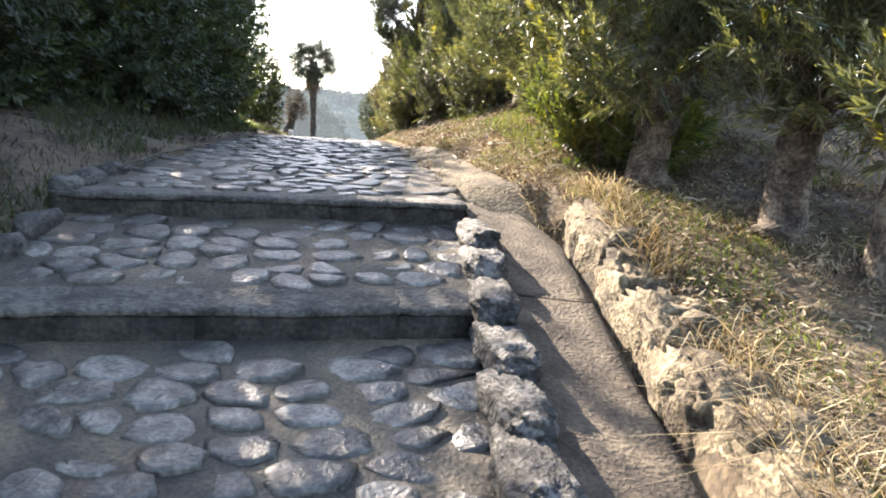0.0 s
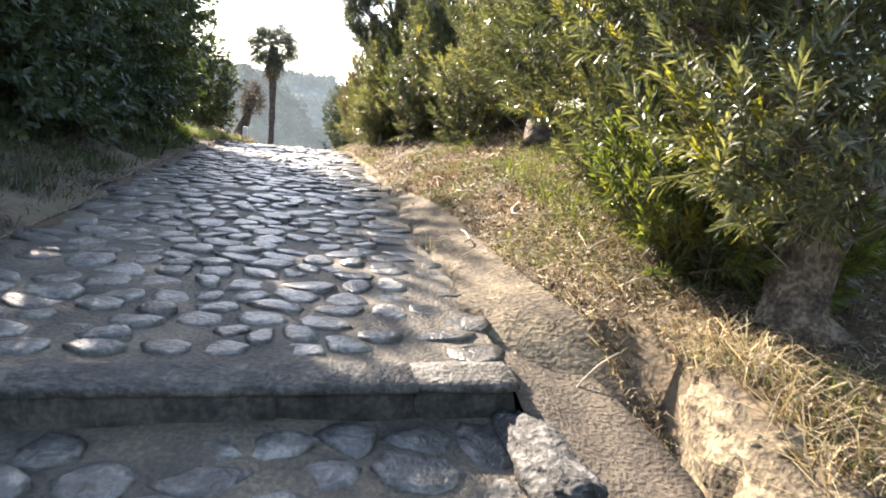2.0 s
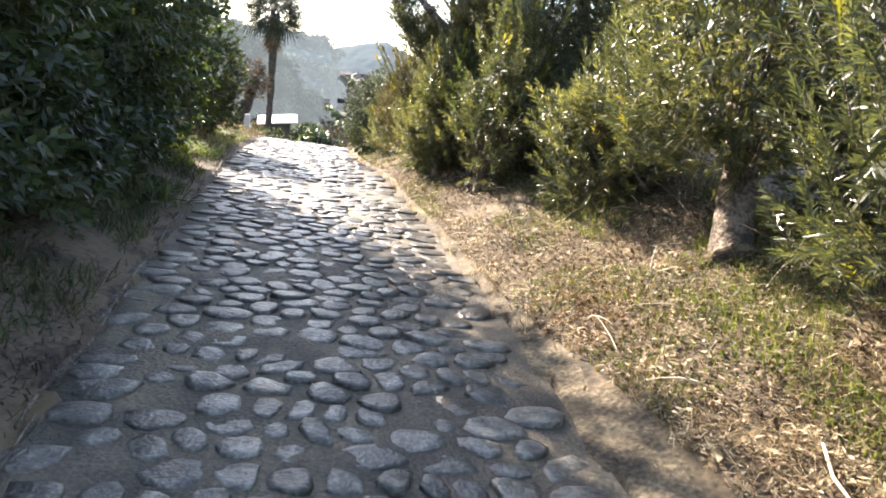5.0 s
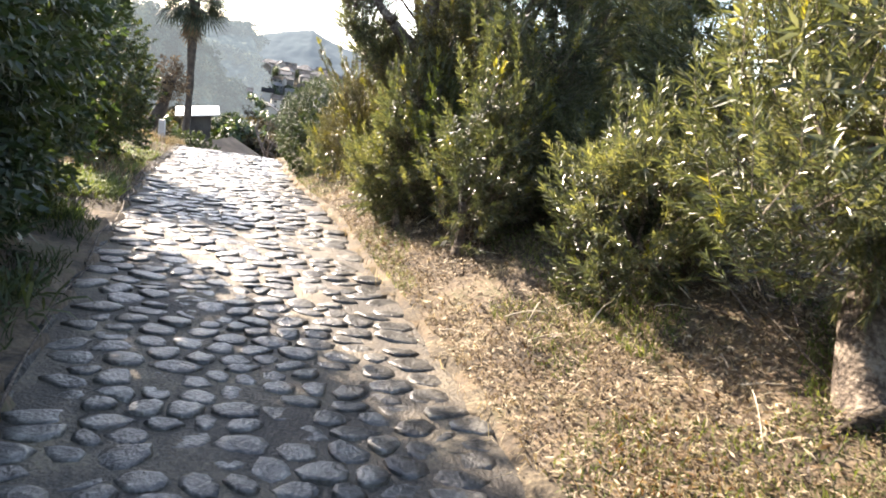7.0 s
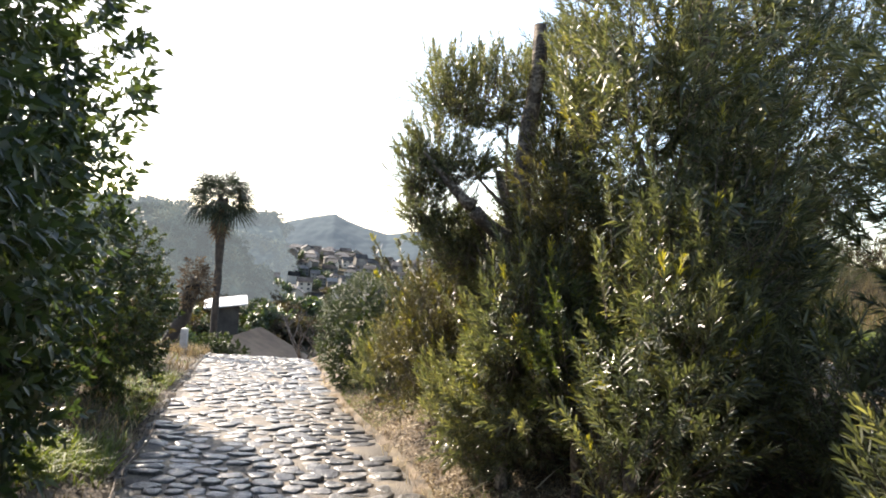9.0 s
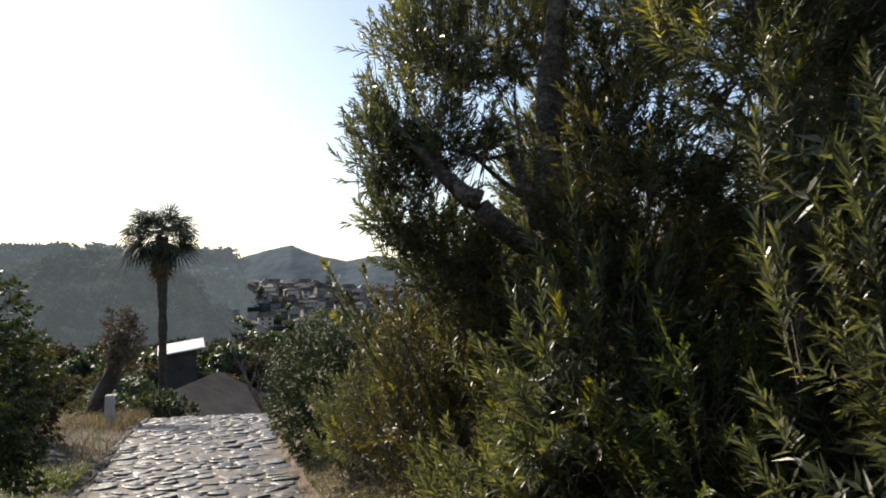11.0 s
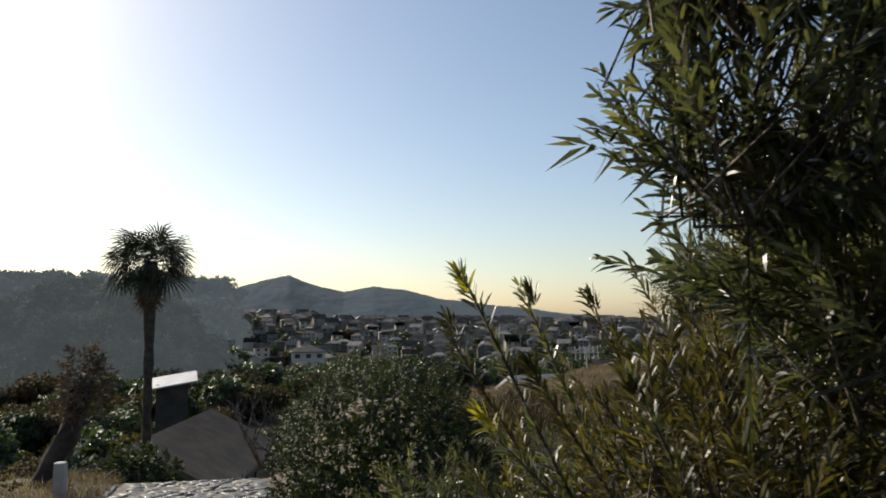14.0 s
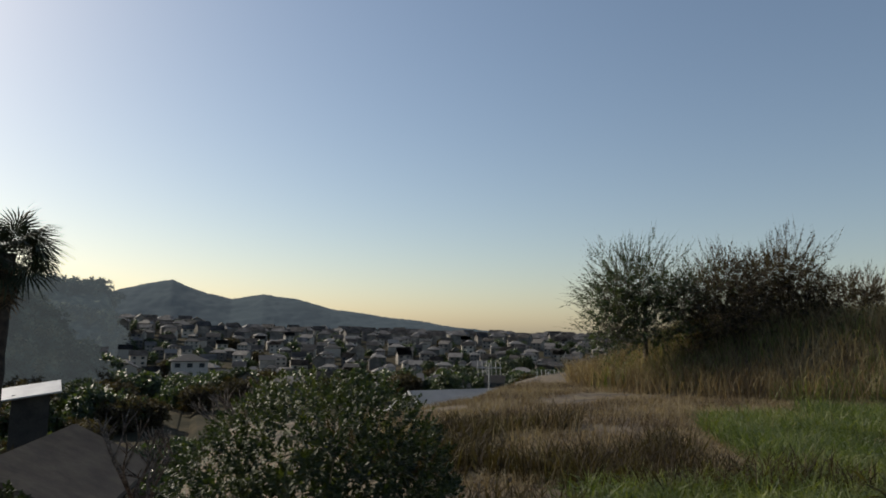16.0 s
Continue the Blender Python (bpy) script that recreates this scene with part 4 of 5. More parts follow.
# ---- town ----
def house(name, label, w, d, h, roof_h, wall, tile, group, hip=True, wins=3, over=.5):
    ob = empty(name, label, "house", group)
    v = [(-w / 2, -d / 2, -3), (w / 2, -d / 2, -3), (w / 2, d / 2, -3), (-w / 2, d / 2, -3), (-w / 2, -d / 2, h), (w / 2, -d / 2, h), (w / 2, d / 2, h), (-w / 2, d / 2, h)]
    f = [(0, 1, 5, 4), (1, 2, 6, 5), (2, 3, 7, 6), (3, 0, 4, 7), (4, 5, 6, 7)]
    if not hip:
        v += [(-w / 2, 0, h + roof_h), (w / 2, 0, h + roof_h)]
        f += [(4, 7, 8), (5, 9, 6)]
    part("wall", mesh("wall", v, f, wall), ob)
    a, b, e = w / 2 + over, d / 2 + over, (w / 2 - d / 2 + .3 if hip else w / 2 + over)
    e = max(e, .4)
    z0, t = h - over * roof_h / (d / 2), .18
    top = [(-a, -b, z0), (a, -b, z0), (a, b, z0), (-a, b, z0), (-e, 0, h + roof_h + .05), (e, 0, h + roof_h + .05)]
    v = top + [(x, y, z - t) for x, y, z in top]
    f = [(0, 1, 5, 4), (1, 2, 5), (2, 3, 4, 5), (3, 0, 4)] if hip else [(0, 1, 5, 4), (2, 3, 4, 5)]
    f += [tuple(i + 6 for i in q[::-1]) for q in f] + [(0, 6, 7, 1), (1, 7, 8, 2), (2, 8, 9, 3), (3, 9, 6, 0)] if hip else f + [tuple(i + 6 for i in q[::-1]) for q in f] + [(0, 6, 7, 1), (2, 8, 9, 3), (1, 7, 11, 5), (5, 11, 8, 2), (3, 9, 10, 4), (4, 10, 6, 0)]
    part("roof", mesh("roof", v, f, tile), ob)
    for floor_ in range(2 if h > 4 else 1):
        for k in range(wins):
            cx = -w / 2 + (k + .5) * w / wins
            zc = h - 1.5 - 2.7 * floor_
            vv = [(cx + x, -d / 2 + y, zc + z) for x in (-.75, .75) for y in (-.08, .05) for z in (-.6, .6)]
            part("window", mesh("window", vv, [(0, 1, 3, 2), (4, 6, 7, 5), (0, 4, 5, 1), (2, 3, 7, 6), (1, 5, 7, 3), (0, 2, 6, 4)], M_GLASS), ob)
    return ob

TOWN = "houses of the hillside town"
KINDS = [house("house", "two-storey house with grey tiled hipped roof", 9, 7, 5.4, 2.0, M_HWALL, M_TILE, TOWN),
         house("house", "two-storey house with grey gabled roof", 8, 7.5, 5.4, 2.2, M_HWALL, M_TILE, TOWN, False, 2),
         house("house", "wide house with low tiled roof", 11, 8, 5.2, 1.9, M_HWALL, M_TILE, TOWN, True, 3),
         house("house", "small house with steep tiled roof", 7.5, 6.5, 5.4, 2.4, M_HWALL, M_TILE, TOWN, False, 2)]
rt = random.Random(21)
spots = []
for ring in range(-5, 16):
    d = 250 + ring * 12.5
    a = -9.0 + rt.uniform(0, 1.2) + max(0, (6 - max(ring, 2))) * .25
    while a < 42:
        if d > 212 or a > -3:
            spots.append((a + rt.uniform(-.25, .25), d + rt.uniform(-4, 4)))
        a += math.degrees(rt.uniform(8.8, 13.5) / d)
far_v, far_i = [], []
for i, (a, d) in enumerate(spots):
    x, y = -1 + d * math.sin(radians(a)), 14 + d * math.cos(radians(a))
    m = Matrix.Translation((x, y, land(x, y) + .4)) @ Matrix.Rotation(radians(-a + rt.choice((0, 0, 90, 15, -20, 180)) + rt.uniform(-8, 8)), 4, 'Z') @ Matrix.Scale(rt.uniform(.62, .88), 4)
    if i < 4:
        KINDS[i].matrix_basis = m
    elif i < 290:
        copy_thing(KINDS[i % 4], m)
    else:
        for c in KINDS[i % 4].children:
            if not c.name.startswith("window"):
                far_v.append(([tuple(m @ v.co) for v in c.data.vertices], [tuple(p.vertices) for p in c.data.polygons]))
                far_i += [int(c.name.startswith("roof"))] * len(c.data.polygons)

tagged(new("distant_houses", mesh("distant_houses", *join(far_v), [M_HWALL, M_TILE], False, far_i)), "crowded far houses on the upper hillside", "houses", kind="stuff")

# ---- things below the terrace ----
M_BTILE = mat("brown_tile", [(.05, .04, .032), (.09, .072, .057), (.14, .115, .09)], 1, .7, .3, 6)
M_OLDWOOD = mat("weathered_wood", [(.02, .017, .014), (.04, .034, .028), (.06, .05, .04)], 1, .85, .2, 8)
M_BROWN = mat("brown_wall", [(.05, .042, .034), (.09, .075, .06), (.14, .115, .09)], 1, .85, .2, 8)
gh = house("house", "nearby house with brown gabled roof below the path", 9, 6.2, 2.6, 1.5, M_BROWN, M_BTILE, "", False, 2)
gh.matrix_basis = Matrix.Translation((-7.2, 46, -4.9)) @ Matrix.Rotation(radians(82), 4, 'Z')
bh = house("house", "low house with bluish metal roof", 9, 5, 2.6, 1.0, M_BROWN, M_BLUE, "", True, 3)
bh.matrix_basis = Matrix.Translation((-13.7, 58, land(-13.7, 58) + 1.7)) @ Matrix.Rotation(radians(8), 4, 'Z') @ Matrix.Scale(.62, 4)
for x, y, z, r in ((11.2, 48.5, -1.5, 10), (16.5, 47.5, -1.3, -25)):
    hh = house("house", "house with pale roof just below the terrace", 4.4 if r > 0 else 3.6, 6, 1.0, 1.3, M_HWALL, M_METAL if r > 0 else M_TILE, "houses below the terrace", False, 2)
    hh.matrix_basis = Matrix.Translation((x, y, z)) @ Matrix.Rotation(radians(r), 4, 'Z')
shed = empty("shed", "brown shed with bright sheet-metal roof", "shed")
v, f = block(3.6, 2.6, .12, .003, 1)
part("roof", mesh("roof", v, f, M_METAL), shed, "sunlit pale sheet roof", m=Matrix.Translation((-12.2, 70, -.85)) @ Matrix.Rotation(radians(12), 4, 'Z') @ Matrix.Rotation(radians(13), 4, 'X') @ Matrix.Rotation(radians(-9), 4, 'Y'))
v = [(x, y, z) for x in (-1.15, 1.15) for y in (-.7, .7) for z in (-9, -.05)]
part("wall", mesh("wall", v, [(0, 1, 3, 2), (4, 6, 7, 5), (0, 4, 5, 1), (2, 3, 7, 6), (1, 5, 7, 3), (0, 2, 6, 4)], M_OLDWOOD), shed, m=Matrix.Translation((-12.2, 70, -1.1)) @ Matrix.Rotation(radians(12), 4, 'Z'))
ph = house("house", "pale two-storey house at the town's edge", 10, 8, 5.6, 1.6, M_CONC, M_TILE, "", True, 3)
ph.matrix_basis = Matrix.Translation((-4.9, 252, land(-4.9, 252) + .3)) @ Matrix.Rotation(radians(6), 4, 'Z') @ Matrix.Scale(1.1, 4)

def antenna(x, y, z0, z1):
    ob = empty("television_antenna", "thin metal television antenna on a mast", "antenna", "television antennas")
    part("mast", mesh("mast", *tube([(x, y, z0), (x, y, z1)], [.04, .035], 6), M_CONC), ob)
    part("boom", mesh("boom", *tube([(x - .7, y, z1 - .25), (x + .7, y, z1 - .25)], [.03, .03], 5), M_CONC), ob)
    for k in range(6):
        part("rod", mesh("rod", *tube([(x - .6 + .24 * k, y - .05, z1 - .6), (x - .6 + .24 * k, y + .05, z1 + .1)], [.02, .02], 4), M_CONC), ob)

antenna(12.2, 46.5, -.5, 2.3)
antenna(15.2, 46.0, -.5, 1.9)

# scattered houses on the valley floor
rv = random.Random(17)
for k in range(16):
    a, d = -31 + k * 1.55 + rv.uniform(-.6, .6), rv.uniform(62, 145)
    x, y = -1 + d * math.sin(radians(a)), 14 + d * math.cos(radians(a))
    hh = copy_thing(KINDS[k % 4], Matrix.Translation((x, y, land(x, y) - 1.6)) @ Matrix.Rotation(radians(rv.uniform(-40, 40)), 4, 'Z') @ Matrix.Scale(rv.uniform(.6, .8), 4))
    tagged(hh, "low grey-roofed house on the valley floor", group="valley houses")

# bare trees in the valley
def bare(seed):
    r = random.Random(seed)
    tubes = []
    def grow(p, d, ln, rad, depth):
        e = p + d * ln
        tubes.append(tube([p, p.lerp(e, .5) + Vector((r.uniform(-.05, .05), r.uniform(-.05, .05), 0)) * ln, e], [rad, rad * .8, rad * .62], 4 if depth < 3 else 5))
        if depth:
            for _ in range(3 if depth > 1 else 4):
                grow(e, (d + Vector((r.uniform(-.9, .9), r.uniform(-.9, .9), r.uniform(-.1, .5)))).normalized(), ln * r.uniform(.55, .8), rad * .58, depth - 1)
    grow(Vector((0, 0, -.2)), Vector((r.uniform(-.1, .1), 0, 1)), 1.3, .12, 4)
    return join(tubes)

BARE = [mesh("trunk", *bare(i), M_BARK) for i in range(4)]
rb = random.Random(3)
for k in range(26):
    if k < 10:
        a, d = rb.uniform(-9, 8), rb.uniform(17, 40)
    else:
        a, d = rb.uniform(-32, 30), rb.uniform(45, 110)
    x, y = -1 + d * math.sin(radians(a)), 14 + d * math.cos(radians(a))
    if y < 28:
        continue
    ob = empty("bare_tree", "leafless grey-brown tree on the slope", "tree", "bare trees")
    part("trunk", BARE[k % 4], ob)
    s = rb.uniform(.8, 1.3)
    ob.matrix_basis = Matrix.Translation((x, y, land(x, y))) @ Matrix.Rotation(rb.uniform(0, 6), 4, 'Z') @ Matrix.Scale(s, 4)

# thickets on the valley floor and between the houses
def clump(seed, material, many=80, per=7, size=.5):
    pts, ws = [], []
    r = random.Random(seed)
    for k in range(5):
        p, w = shell((r.uniform(-1.6, 1.6), r.uniform(-1.2, 1.2), r.uniform(1.2, 2.6)), (1.3, 1.3, 1.3), many, seed + k, .6)
        pts.append(p)
        ws.append(w)
    v, f = leaves(np.concatenate(pts), np.concatenate(ws), per, size, size * .45, (40, 85), .3, simple=True)
    return mesh("crown", v, f, material)

# Hill tree crowns take the same glowing haze materials.
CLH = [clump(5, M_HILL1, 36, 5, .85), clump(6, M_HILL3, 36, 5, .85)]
FAR = clump(7, M_DARK, 30, 4, .8)
far_c, far_f, far_n = np.array([tuple(v.co) for v in FAR.vertices]), np.array([tuple(p.vertices) for p in FAR.polygons]), []
CL = [clump(1, M_DARK), clump(2, M_SHRUB), clump(3, M_RUSSET)]
TR = mesh("trunk", *tube([(0, 0, -.6), (.1, 0, 1.2), (0, .1, 2.4)], [.22, .18, .1], 7, .2), M_BARK, True)
for k in range(390):
    if k >= 210:
        a, d, s = (-8.5 + (k - 210) * .62, rb.uniform(186, 206), rb.uniform(1.2, 1.9)) if k < 280 else (rb.uniform(-10.5, -6), rb.uniform(180, 330), rb.uniform(1.0, 2.0)) if k < 325 else (rb.uniform(-8.5, 40), rb.uniform(240, 430), rb.uniform(.9, 1.5))
    elif k < 75:
        a, d, s = rb.uniform(-36, 45), rb.uniform(42, 110), rb.uniform(.5, 1.0)
    elif k < 150:
        a, d, s = rb.uniform(-12, 44), rb.uniform(150, 250), rb.uniform(1.1, 2.2)
    else:
        a, d, s = rb.uniform(-9, 44), rb.uniform(255, 440), rb.uniform(.8, 1.6)
    x, y = -1 + d * math.sin(radians(a)), 14 + d * math.cos(radians(a))
    if k >= 190:
        w = rb.uniform(0, 6)
        far_n.append(far_c @ np.array([[math.cos(w), math.sin(w), 0], [-math.sin(w), math.cos(w), 0], [0, 0, 1]]) * s + np.array([x, y, land(x, y)]))
        continue
    ob = empty("thicket_tree", "dark leafy tree in the valley", "tree", "valley trees")
    part("trunk", TR, ob)
    part("crown", CL[k % 3], ob)
    ob.matrix_basis = Matrix.Translation((x, y, land(x, y))) @ Matrix.Rotation(rb.uniform(0, 6), 4, 'Z') @ Matrix.Scale(s, 4)

tagged(new("far_thickets", mesh("far_thickets", np.concatenate(far_n), np.concatenate([far_f + i * len(far_c) for i in range(len(far_n))]), M_DARK)), "dark trees below and among the far houses", "trees", kind="stuff")

VT = [(-13.9, 66.0, 1.75), (-12.2, 66.5, 1.8), (-10.6, 66.0, 1.65), (-9.2, 52, 1.1), (-12.5, 50, 1.2), (-15, 54, 1.0), (-5.4, 50, 1.0), (-10.8, 43, .6)]
for k in range(95):
    a, d = rb.uniform(-36, -3), rb.uniform(60, 165)
    VT.append((-1 + d * math.sin(radians(a)), 14 + d * math.cos(radians(a)), rb.uniform(.5, 1.2) * (1 + d / 160)))
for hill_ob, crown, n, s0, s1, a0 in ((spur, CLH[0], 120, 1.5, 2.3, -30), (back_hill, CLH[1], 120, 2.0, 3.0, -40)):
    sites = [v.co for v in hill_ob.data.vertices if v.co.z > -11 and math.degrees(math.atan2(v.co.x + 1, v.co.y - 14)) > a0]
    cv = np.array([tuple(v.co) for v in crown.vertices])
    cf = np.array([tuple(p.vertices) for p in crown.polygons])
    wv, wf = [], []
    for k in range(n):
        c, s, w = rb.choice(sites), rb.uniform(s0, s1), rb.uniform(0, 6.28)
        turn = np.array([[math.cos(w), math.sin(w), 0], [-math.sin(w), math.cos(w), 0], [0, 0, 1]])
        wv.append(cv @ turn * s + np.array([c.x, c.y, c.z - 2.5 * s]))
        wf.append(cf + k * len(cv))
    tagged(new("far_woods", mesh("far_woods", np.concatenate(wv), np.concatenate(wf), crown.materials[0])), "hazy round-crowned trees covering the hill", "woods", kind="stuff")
for k, (x, y, s) in enumerate(VT):
    ob = empty("thicket_tree", "dim olive-brown tree on the valley floor", "tree", "valley trees")
    part("trunk", TR, ob)
    part("crown", CL[(0, 2, 2, 1)[k % 4]], ob)
    ob.matrix_basis = Matrix.Translation((x, y, land(x, y))) @ Matrix.Rotation(rb.uniform(0, 6), 4, 'Z') @ Matrix.Scale(s, 4)

# ---- grass and litter ----
def blades(xy, h, wd, lean, material, name, label, zoff=0.0, group=""):
    n = len(xy)
    z = land_z(xy[:, 0], xy[:, 1]) + zoff
    b = np.column_stack([xy, z])
    a = rng.uniform(0, 6.28, n)
    s = np.column_stack([np.cos(a), np.sin(a), np.zeros(n)]) * (wd * rng.uniform(.6, 1.3, n))[:, None]
    hh = (h * rng.uniform(.45, 1.2, n))[:, None]
    o = np.column_stack([rng.normal(0, 1, n), rng.normal(0, 1, n), np.zeros(n)]) * lean * hh
    m1 = b + o * .35 + np.array([0, 0, .62]) * hh
    t1 = b + o * 1.1 + np.array([0, 0, 1.0]) * hh * np.clip(1.1 - .3 * np.linalg.norm(o, axis=1, keepdims=True) / hh, .2, 1)
    v = np.stack([b - s, b + s, m1 - s * .7, m1 + s * .7, t1], 1).reshape(-1, 3)
    i = np.arange(n)[:, None] * 5
    f = (i + np.array([0, 1, 3, 2])).tolist() + (i + np.array([2, 3, 4])).tolist()
    return tagged(new(name, mesh(name, v, f, material)), label, "grass", group, "stuff")

def scatter(n, x0, x1, y0, y1, keep, clumps=0.0, fr=1.5, seed=0):
    xy = np.column_stack([rng.uniform(x0, x1, n), rng.uniform(y0, y1, n)])
    k = keep(xy[:, 0], xy[:, 1])
    xy = xy[k]
    if clumps is not None:
        nz = np.array([noise.noise(Vector((p[0] * fr, p[1] * fr, seed * 7.7))) for p in xy.tolist()])
        xy = xy[nz > clumps]
    return xy

def vr(x, y):
    return x - ramp(RIGHT, y)

def ul(x, y):
    return ramp(LEFT, y) - x

def bank(x, y):
    v = vr(x, y)
    return (v > np.where(y < 6.3, .84, .56 - .18 * smooth(6.3, 7.6, y) - .26 * smooth(8.2, 10.5, y))) & (v < 2.6)

GR = "grass along the path"
blades(scatter(16000, .4, 3, 6.2, 9.8, bank, -.2, 1.2, 31), .06, .003, 1.5, M_DRY, "dry_grass", "matted dry grass beside the upper steps")
blades(scatter(95000, -1, 4, 2, 19, bank, -.12, 1.6, 1), .06, .003, 1.5, M_DRY, "dry_grass", "dry straw-coloured grass on the sunny bank")
blades(scatter(130000, -1, 4, 2, 19, bank, .06, 1.3, 2), .06, .003, .8, M_GREEN, "green_grass", "short green grass tufts on the bank")
# Verge green and dead grass use darker colours that paint in the hedge's shade.
blades(scatter(110000, -6, 0, 1, 25, lambda x, y: (ul(x, y) > .12) & (ul(x, y) < 3) & (y < 17), .02, 1.3, 3), .12, .005, .7, M_VERGE, "green_grass", "patchy green grass on the verge, darkened to paint in its shade")
blades(scatter(50000, -6, 0, 1, 25, lambda x, y: (ul(x, y) > .05) & (ul(x, y) < 2.5), -.1, 1.3, 4), .07, .003, .9, M_RUSSET, "dry_grass", "dead grass on the verge, shade put into its dull colour")
blades(scatter(26000, -7, -1, 15, 26, lambda x, y: (ul(x, y) > .1) & (ul(x, y) < 3), -.1, 1.1, 21), .2, .004, .7, M_WITHER, "dry_weeds", "brown withered weeds on the verge")
blades(scatter(5000, -7, -1, 16, 26, lambda x, y: (ul(x, y) > .15) & (ul(x, y) < 2.2), .12, 1.1, 22), .13, .004, .6, M_GREEN, "green_grass", "sparse green grass among the weeds")
blades(scatter(30000, 1, 4, 1, 6.6, lambda x, y: (vr(x, y) > .78) & (vr(x, y) < 1.0), -.3, 1.5, 23), .17, .003, 1.5, M_DRY, "dry_grass", "dry grass hanging over the rock wall")
blades(scatter(26000, -4, 2, 7, 24, lambda x, y: (vr(x, y) > -.1) & (vr(x, y) < .16), .0, 2.5, 5), .1, .003, .8, M_DRY, "dry_grass", "dry grass fringe at the path edge")
field = lambda x, y: (x > .6) & (y > 16.2) & (np.hypot((x - 12.2) / 5.8, (y - 27.5) / 5.4) > .9)
blades(scatter(110000, .3, 12, 16, 30, field, -.25, .6, 6), .13, .004, 1.0, M_WITHER, "dry_grass", "matted brown dry grass on the terrace")
blades(scatter(150000, 1.0, 11, 16.5, 25, lambda x, y: field(x, y) & (y < 18.0 + .8 * x + .7 * np.sin(x * 1.7)) & (y < 23.2 + .9 * np.sin(x * 1.3) + .5 * np.sin(x * 3.1)), -.4, .9, 7), .26, .005, .8, M_GREEN, "green_grass", "lush bright green grass on the terrace")
mound = lambda x, y: np.hypot((x - 12.2) / 5.8, (y - 27.5) / 5.4) < 1.0
blades(scatter(70000, 5, 21, 21, 34, mound, -.3, .8, 8), .55, .007, .5, M_MOUND, "tall_dry_grass", "tall tan dry grass covering the mound")
blades(scatter(40000, 5, 21, 21, 34, mound, -.05, .8, 9), .45, .007, .4, M_GREEN, "tall_green_grass", "olive green weeds among the dry grass")
nar = empty("narcissus_clump", "clump of strap-shaped dark green leaves", "plant")
p = np.column_stack([rng.normal(-2.1, .1, 50), rng.normal(11.5, .12, 50), np.full(50, land(-2.1, 11.5))])
v, f = leaves(p, np.column_stack([rng.normal(0, .4, 50), rng.normal(0, .4, 50), np.ones(50)]), 4, .32, .016, (10, 35), .03, .5)
part("leaves", mesh("leaves", v, f, M_VERGE), nar)

def litter(xy, size, name, label, material=None):
    n = len(xy)
    b = np.column_stack([xy, land_z(xy[:, 0], xy[:, 1]) + rng.uniform(.01, .05, n)])
    d = unit(np.column_stack([rng.normal(size=n), rng.normal(size=n), rng.normal(0, .35, n)]))
    s = unit(np.cross(d, np.column_stack([rng.normal(0, .4, n), rng.normal(0, .4, n), np.ones(n)])))
    ln, wd = (size * rng.uniform(.5, 1.4, n))[:, None], (size * rng.uniform(.12, .35, n))[:, None]
    v = np.stack([b - d * ln * .5, b - s * wd * .5, b + d * ln * .5, b + s * wd * .5], 1).reshape(-1, 3)
    f = (np.arange(n)[:, None] * 4 + np.arange(4)).tolist()
    return tagged(new(name, mesh(name, v, f, material or M_LITTER)), label, "leaf litter", kind="stuff")

litter(scatter(170000, -1, 4, 2, 18, bank, -.5, 1.1, 11), .042, "leaf_litter", "fallen brown narrow leaves on the bank")
# Verge litter in the darkened colour that paints the hedge's shadow.
litter(scatter(90000, -6, 0, 1, 22, lambda x, y: (ul(x, y) > 0) & (ul(x, y) < 2.5), -.1, .8, 12), .05, "leaf_litter", "fallen leaves on the verge with shade painted into their brown", M_SHADE_LITTER)

litter(scatter(9000, -1, 4, 2, 18, bank, -.1, 1.7, 41), .085, "leaf_litter", "larger pale curled leaves on the bank")
litter(scatter(9000, -2, 3, 6, 18, lambda x, y: (vr(x, y) > -.1) & (vr(x, y) < .5), -.1, 1.7, 42), .035, "leaf_litter", "scattered leaf scraps on the sandy edge")
blades(np.column_stack([rng.normal(.88, .17, 420), rng.normal(9.9, .28, 420)]), .06, .005, .9, M_ORANGE, "orange_weeds", "patch of low rusty orange weeds on the bank")
blades(scatter(16000, 2, 8, 3, 16, lambda x, y: vr(x, y) > 2.4, -.1, 1.2, 51), .1, .006, 1.2, M_DRY, "dry_grass", "sunlit dry grass behind the trees")
blades(scatter(36000, .3, 4, 6.6, 13, lambda x, y: (vr(x, y) > .85) & (vr(x, y) < 1.9), .0, 1.1, 61), .09, .0035, .7, M_GREEN, "green_grass", "fresh green grass at the foot of the trees")
blades(scatter(26000, -3.6, -1.6, 12.5, 19, lambda x, y: (ul(x, y) > .12) & (ul(x, y) < 1.1), -.05, 1.4, 71), .15, .006, .8, M_GREEN, "green_weeds", "sunlit green weeds along the path edge")
litter(scatter(60000, -1, 4, 7, 18, bank, -.2, 1.3, 45), .04, "leaf_litter", "thick brown leaf litter on the bank")
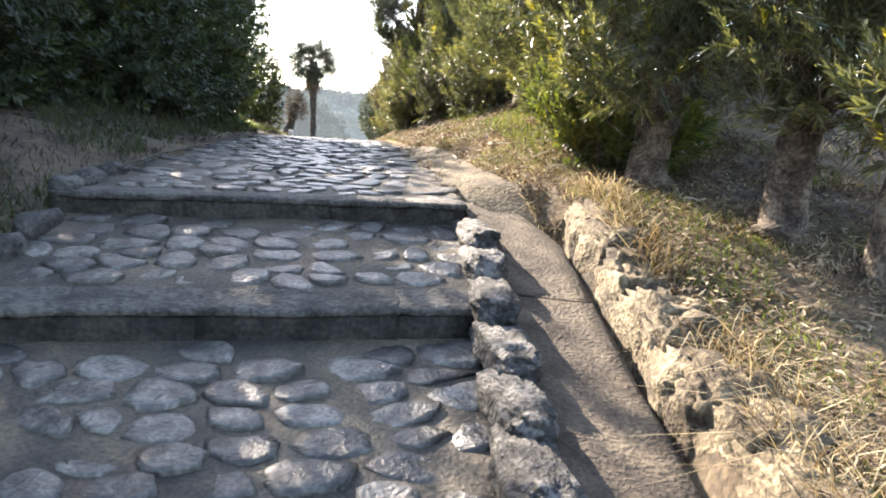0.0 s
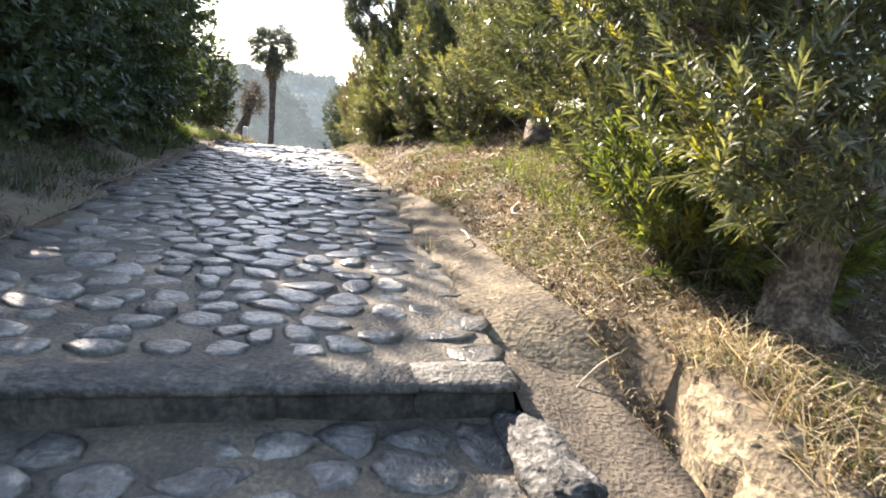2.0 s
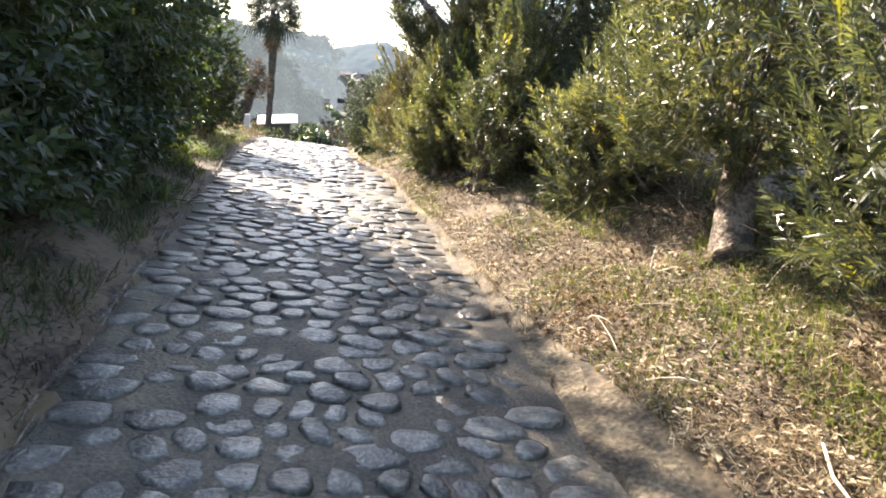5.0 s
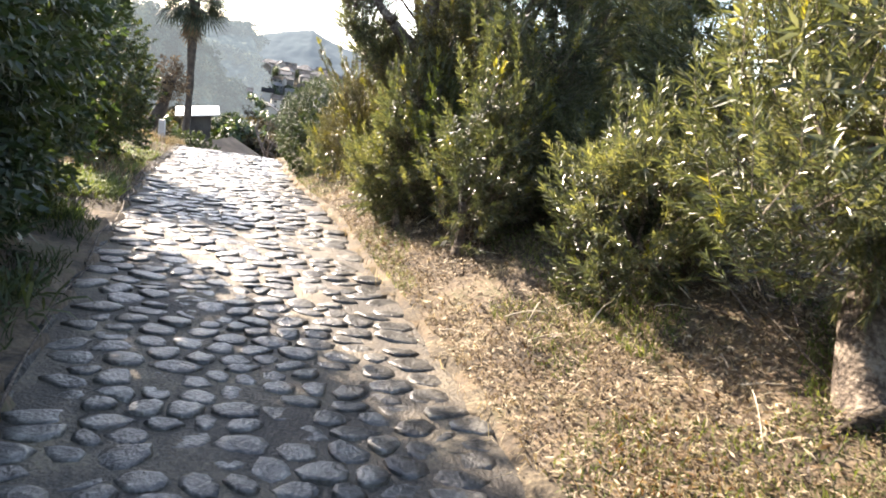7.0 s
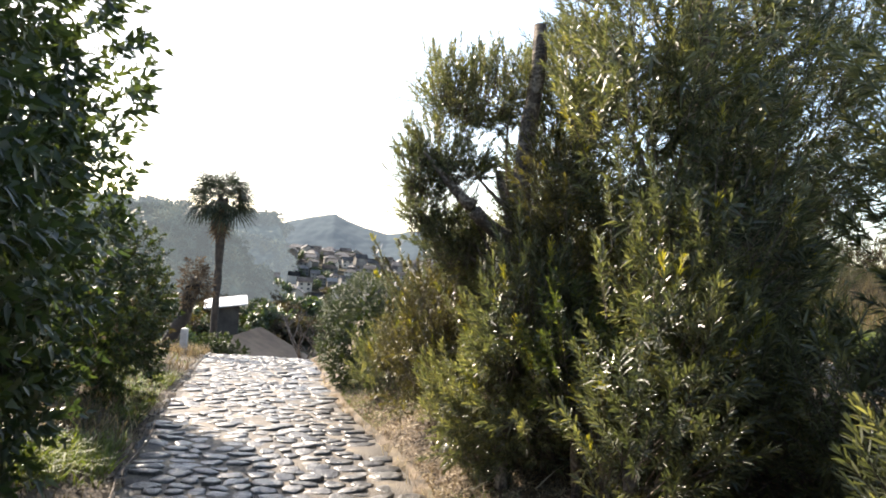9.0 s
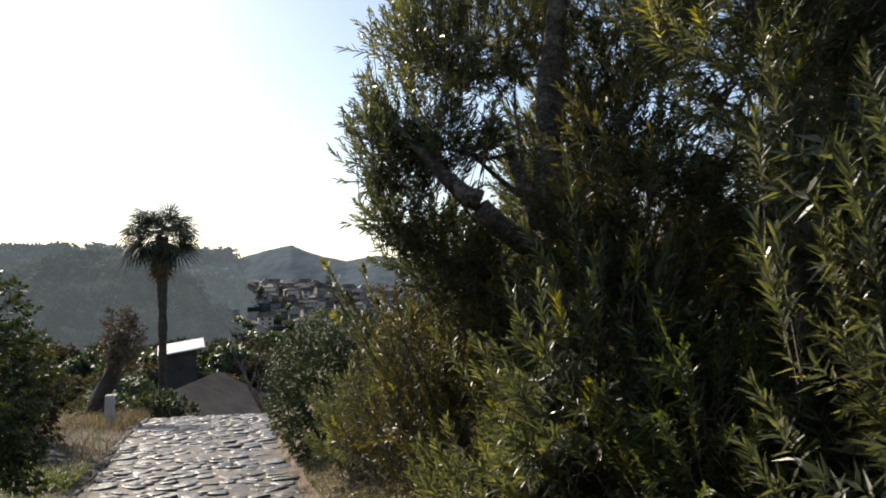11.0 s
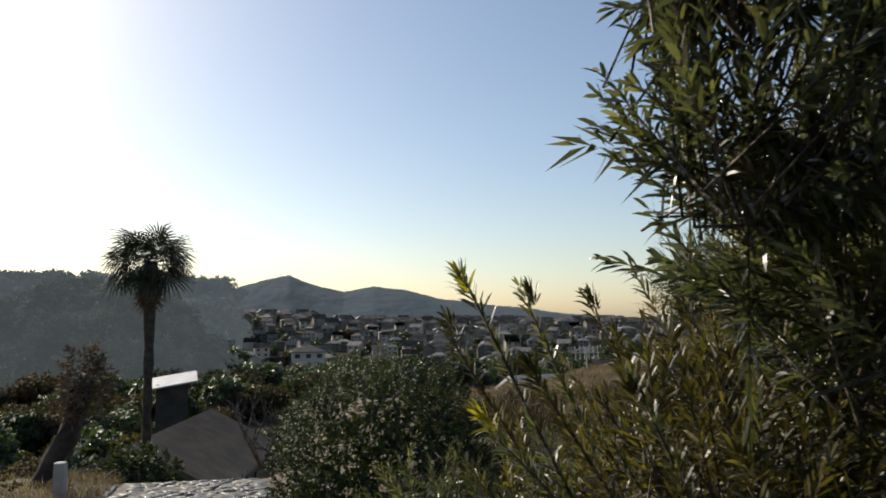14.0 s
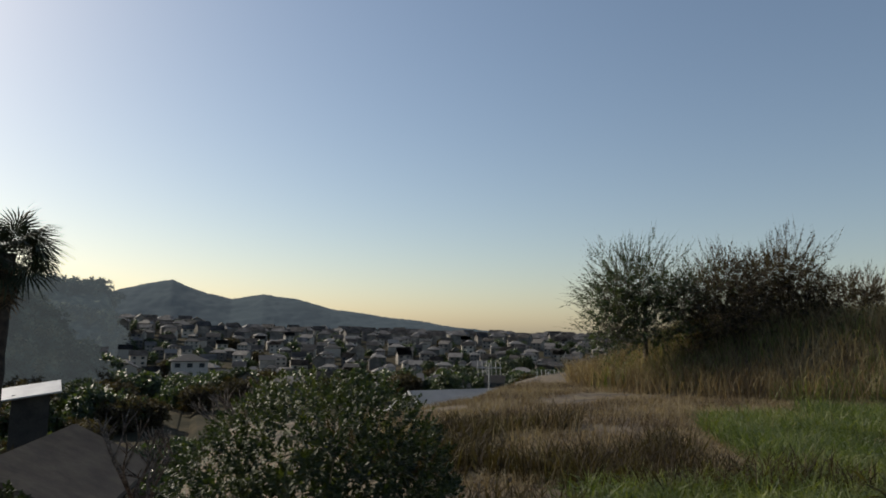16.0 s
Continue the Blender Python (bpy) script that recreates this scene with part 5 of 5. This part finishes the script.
# bushes on the mound
tree("mound_bush", "sparse bush with drooping twigs on the mound", (7.6, 27.6), (7.6, 27.6, 4.6), [((7.3, 27.6, 4.95), (.95, .9, .75)), ((6.7, 27.4, 4.5), (.6, .5, .6)), ((7.6, 27.3, 4.1), (1.0, .7, .6)), ((8.3, 27.3, 4.6), (.8, .7, .6)), ((6.6, 27.3, 4.0), (.6, .5, .5))], "", .05, (.06, .026), 9, .6, M_DARK, 0, cat="bush", lump=1.0, stem=.3, twig=.55, core=.35)
tree("mound_bush", "tangled dark bush along the top of the mound", (10.2, 26.9), (10.2, 26.9, 4.6), [((9.2, 26.9, 4.9), (.9, .9, .7)), ((10.6, 26.9, 5.1), (1.1, .9, .75)), ((12.6, 26.9, 4.6), (1.4, .9, .6)), ((8.8, 26.7, 4.2), (.9, .7, .6)), ((10.4, 26.6, 4.4), (1.2, .8, .6))], "", .05, (.06, .026), 9, .65, M_RUSSET, 0, cat="bush", lump=.9, stem=.3, twig=.5, core=.5)
for x, y, sc in ((15.0, 28.5, .55), (16.5, 27.5, .6)):
    ob = empty("bare_tree", "small reddish leafless tree on the mound", "tree", "bare trees")
    part("trunk", BARE[1], ob)
    ob.matrix_basis = Matrix.Translation((x, y, land(x, y))) @ Matrix.Scale(sc, 4)

# weeds and stubble on the terrace edge
blades(scatter(3500, .2, 8, 17.5, 26, lambda x, y: field(x, y), .12, .5, 15), .3, .005, .4, M_WITHER, "dry_weeds", "brown dead weeds on the terrace")
blades(scatter(16000, .0, 3.2, 17.5, 23, lambda x, y: (vr(x, y) > .4), .05, .8, 16), .3, .006, .5, M_RUSSET, "dark_weeds", "dark russet weeds round the bush")

# roots and fallen sticks
def stick(name, label, a, b, r, sag=.02, wob=.05, material=None):
    pts = bend(a, b, 8, sag, wob, a[0] * 3)
    ob = new(name, mesh(name, *tube(pts, [r * (1 - .07 * k) for k in range(9)], 6, .3), material or M_PALE, True))
    return tagged(ob, label, "stick")

stick("root", "short pale exposed root on the rock wall", (1.95, 6.25, 1.84), (1.97, 6.2, 2.02), .022)
stick("root", "short pale exposed root on the rock wall", (2.02, 6.2, 1.84), (2.05, 6.05, 1.98), .02)
stick("cut_branch", "pale sawn branch end in the shrub", (.25, 14.6, 3.5), (-.02, 14.38, 3.62), .03)
hoop = [(1.4, 8.5), (1.33, 8.32), (1.31, 8.17), (1.36, 8.09), (1.45, 8.08), (1.56, 8.1), (1.7, 8.15)]
tagged(new("bent_twig", mesh("bent_twig", *tube([(x, y, land(x, y) + .03 + .05 * math.sin(k * .52)) for k, (x, y) in enumerate(hoop)], [.007 - .0006 * k for k in range(7)], 6, .2), M_PALE, True)), "pale hooped dry twig on the bank", "stick")
stick("dead_branch", "thin grey dead branch leaning in the shrubs", (1.78, 10.05, land(1.78, 10.05) + .01), (1.42, 10.95, 2.96), .006, .02, .09, M_BARK)
rk = random.Random(8)
for k in range(44):
    y0 = rk.uniform(5.5, 15.5)
    x0 = float(ramp(RIGHT, y0)) + rk.uniform(.25, 1.5)
    a0, ln = rk.uniform(0, 6.28), rk.uniform(.1, .4)
    x1, y1 = x0 + ln * math.cos(a0), y0 + ln * math.sin(a0)
    stick("fallen_twig", "thin dry twig on the bank", (x0, y0, land(x0, y0) + .03), (x1, y1, land(x1, y1) + .035), rk.uniform(.003, .007), .02, .06)
for k in range(14):
    y0 = 6.4 + k * 1.0
    x0, x1 = float(ramp(LEFT, y0)) - .02, float(ramp(LEFT, y0 + 1.1)) - .02
    stick("root", "thin dark root along the path edge", (x0 + rk.uniform(-.04, .04), y0, bed(x0, y0) + .05), (x1, y0 + 1.1, bed(x1, y0 + 1.1) + .05), .009, .01, .06, M_BARK)
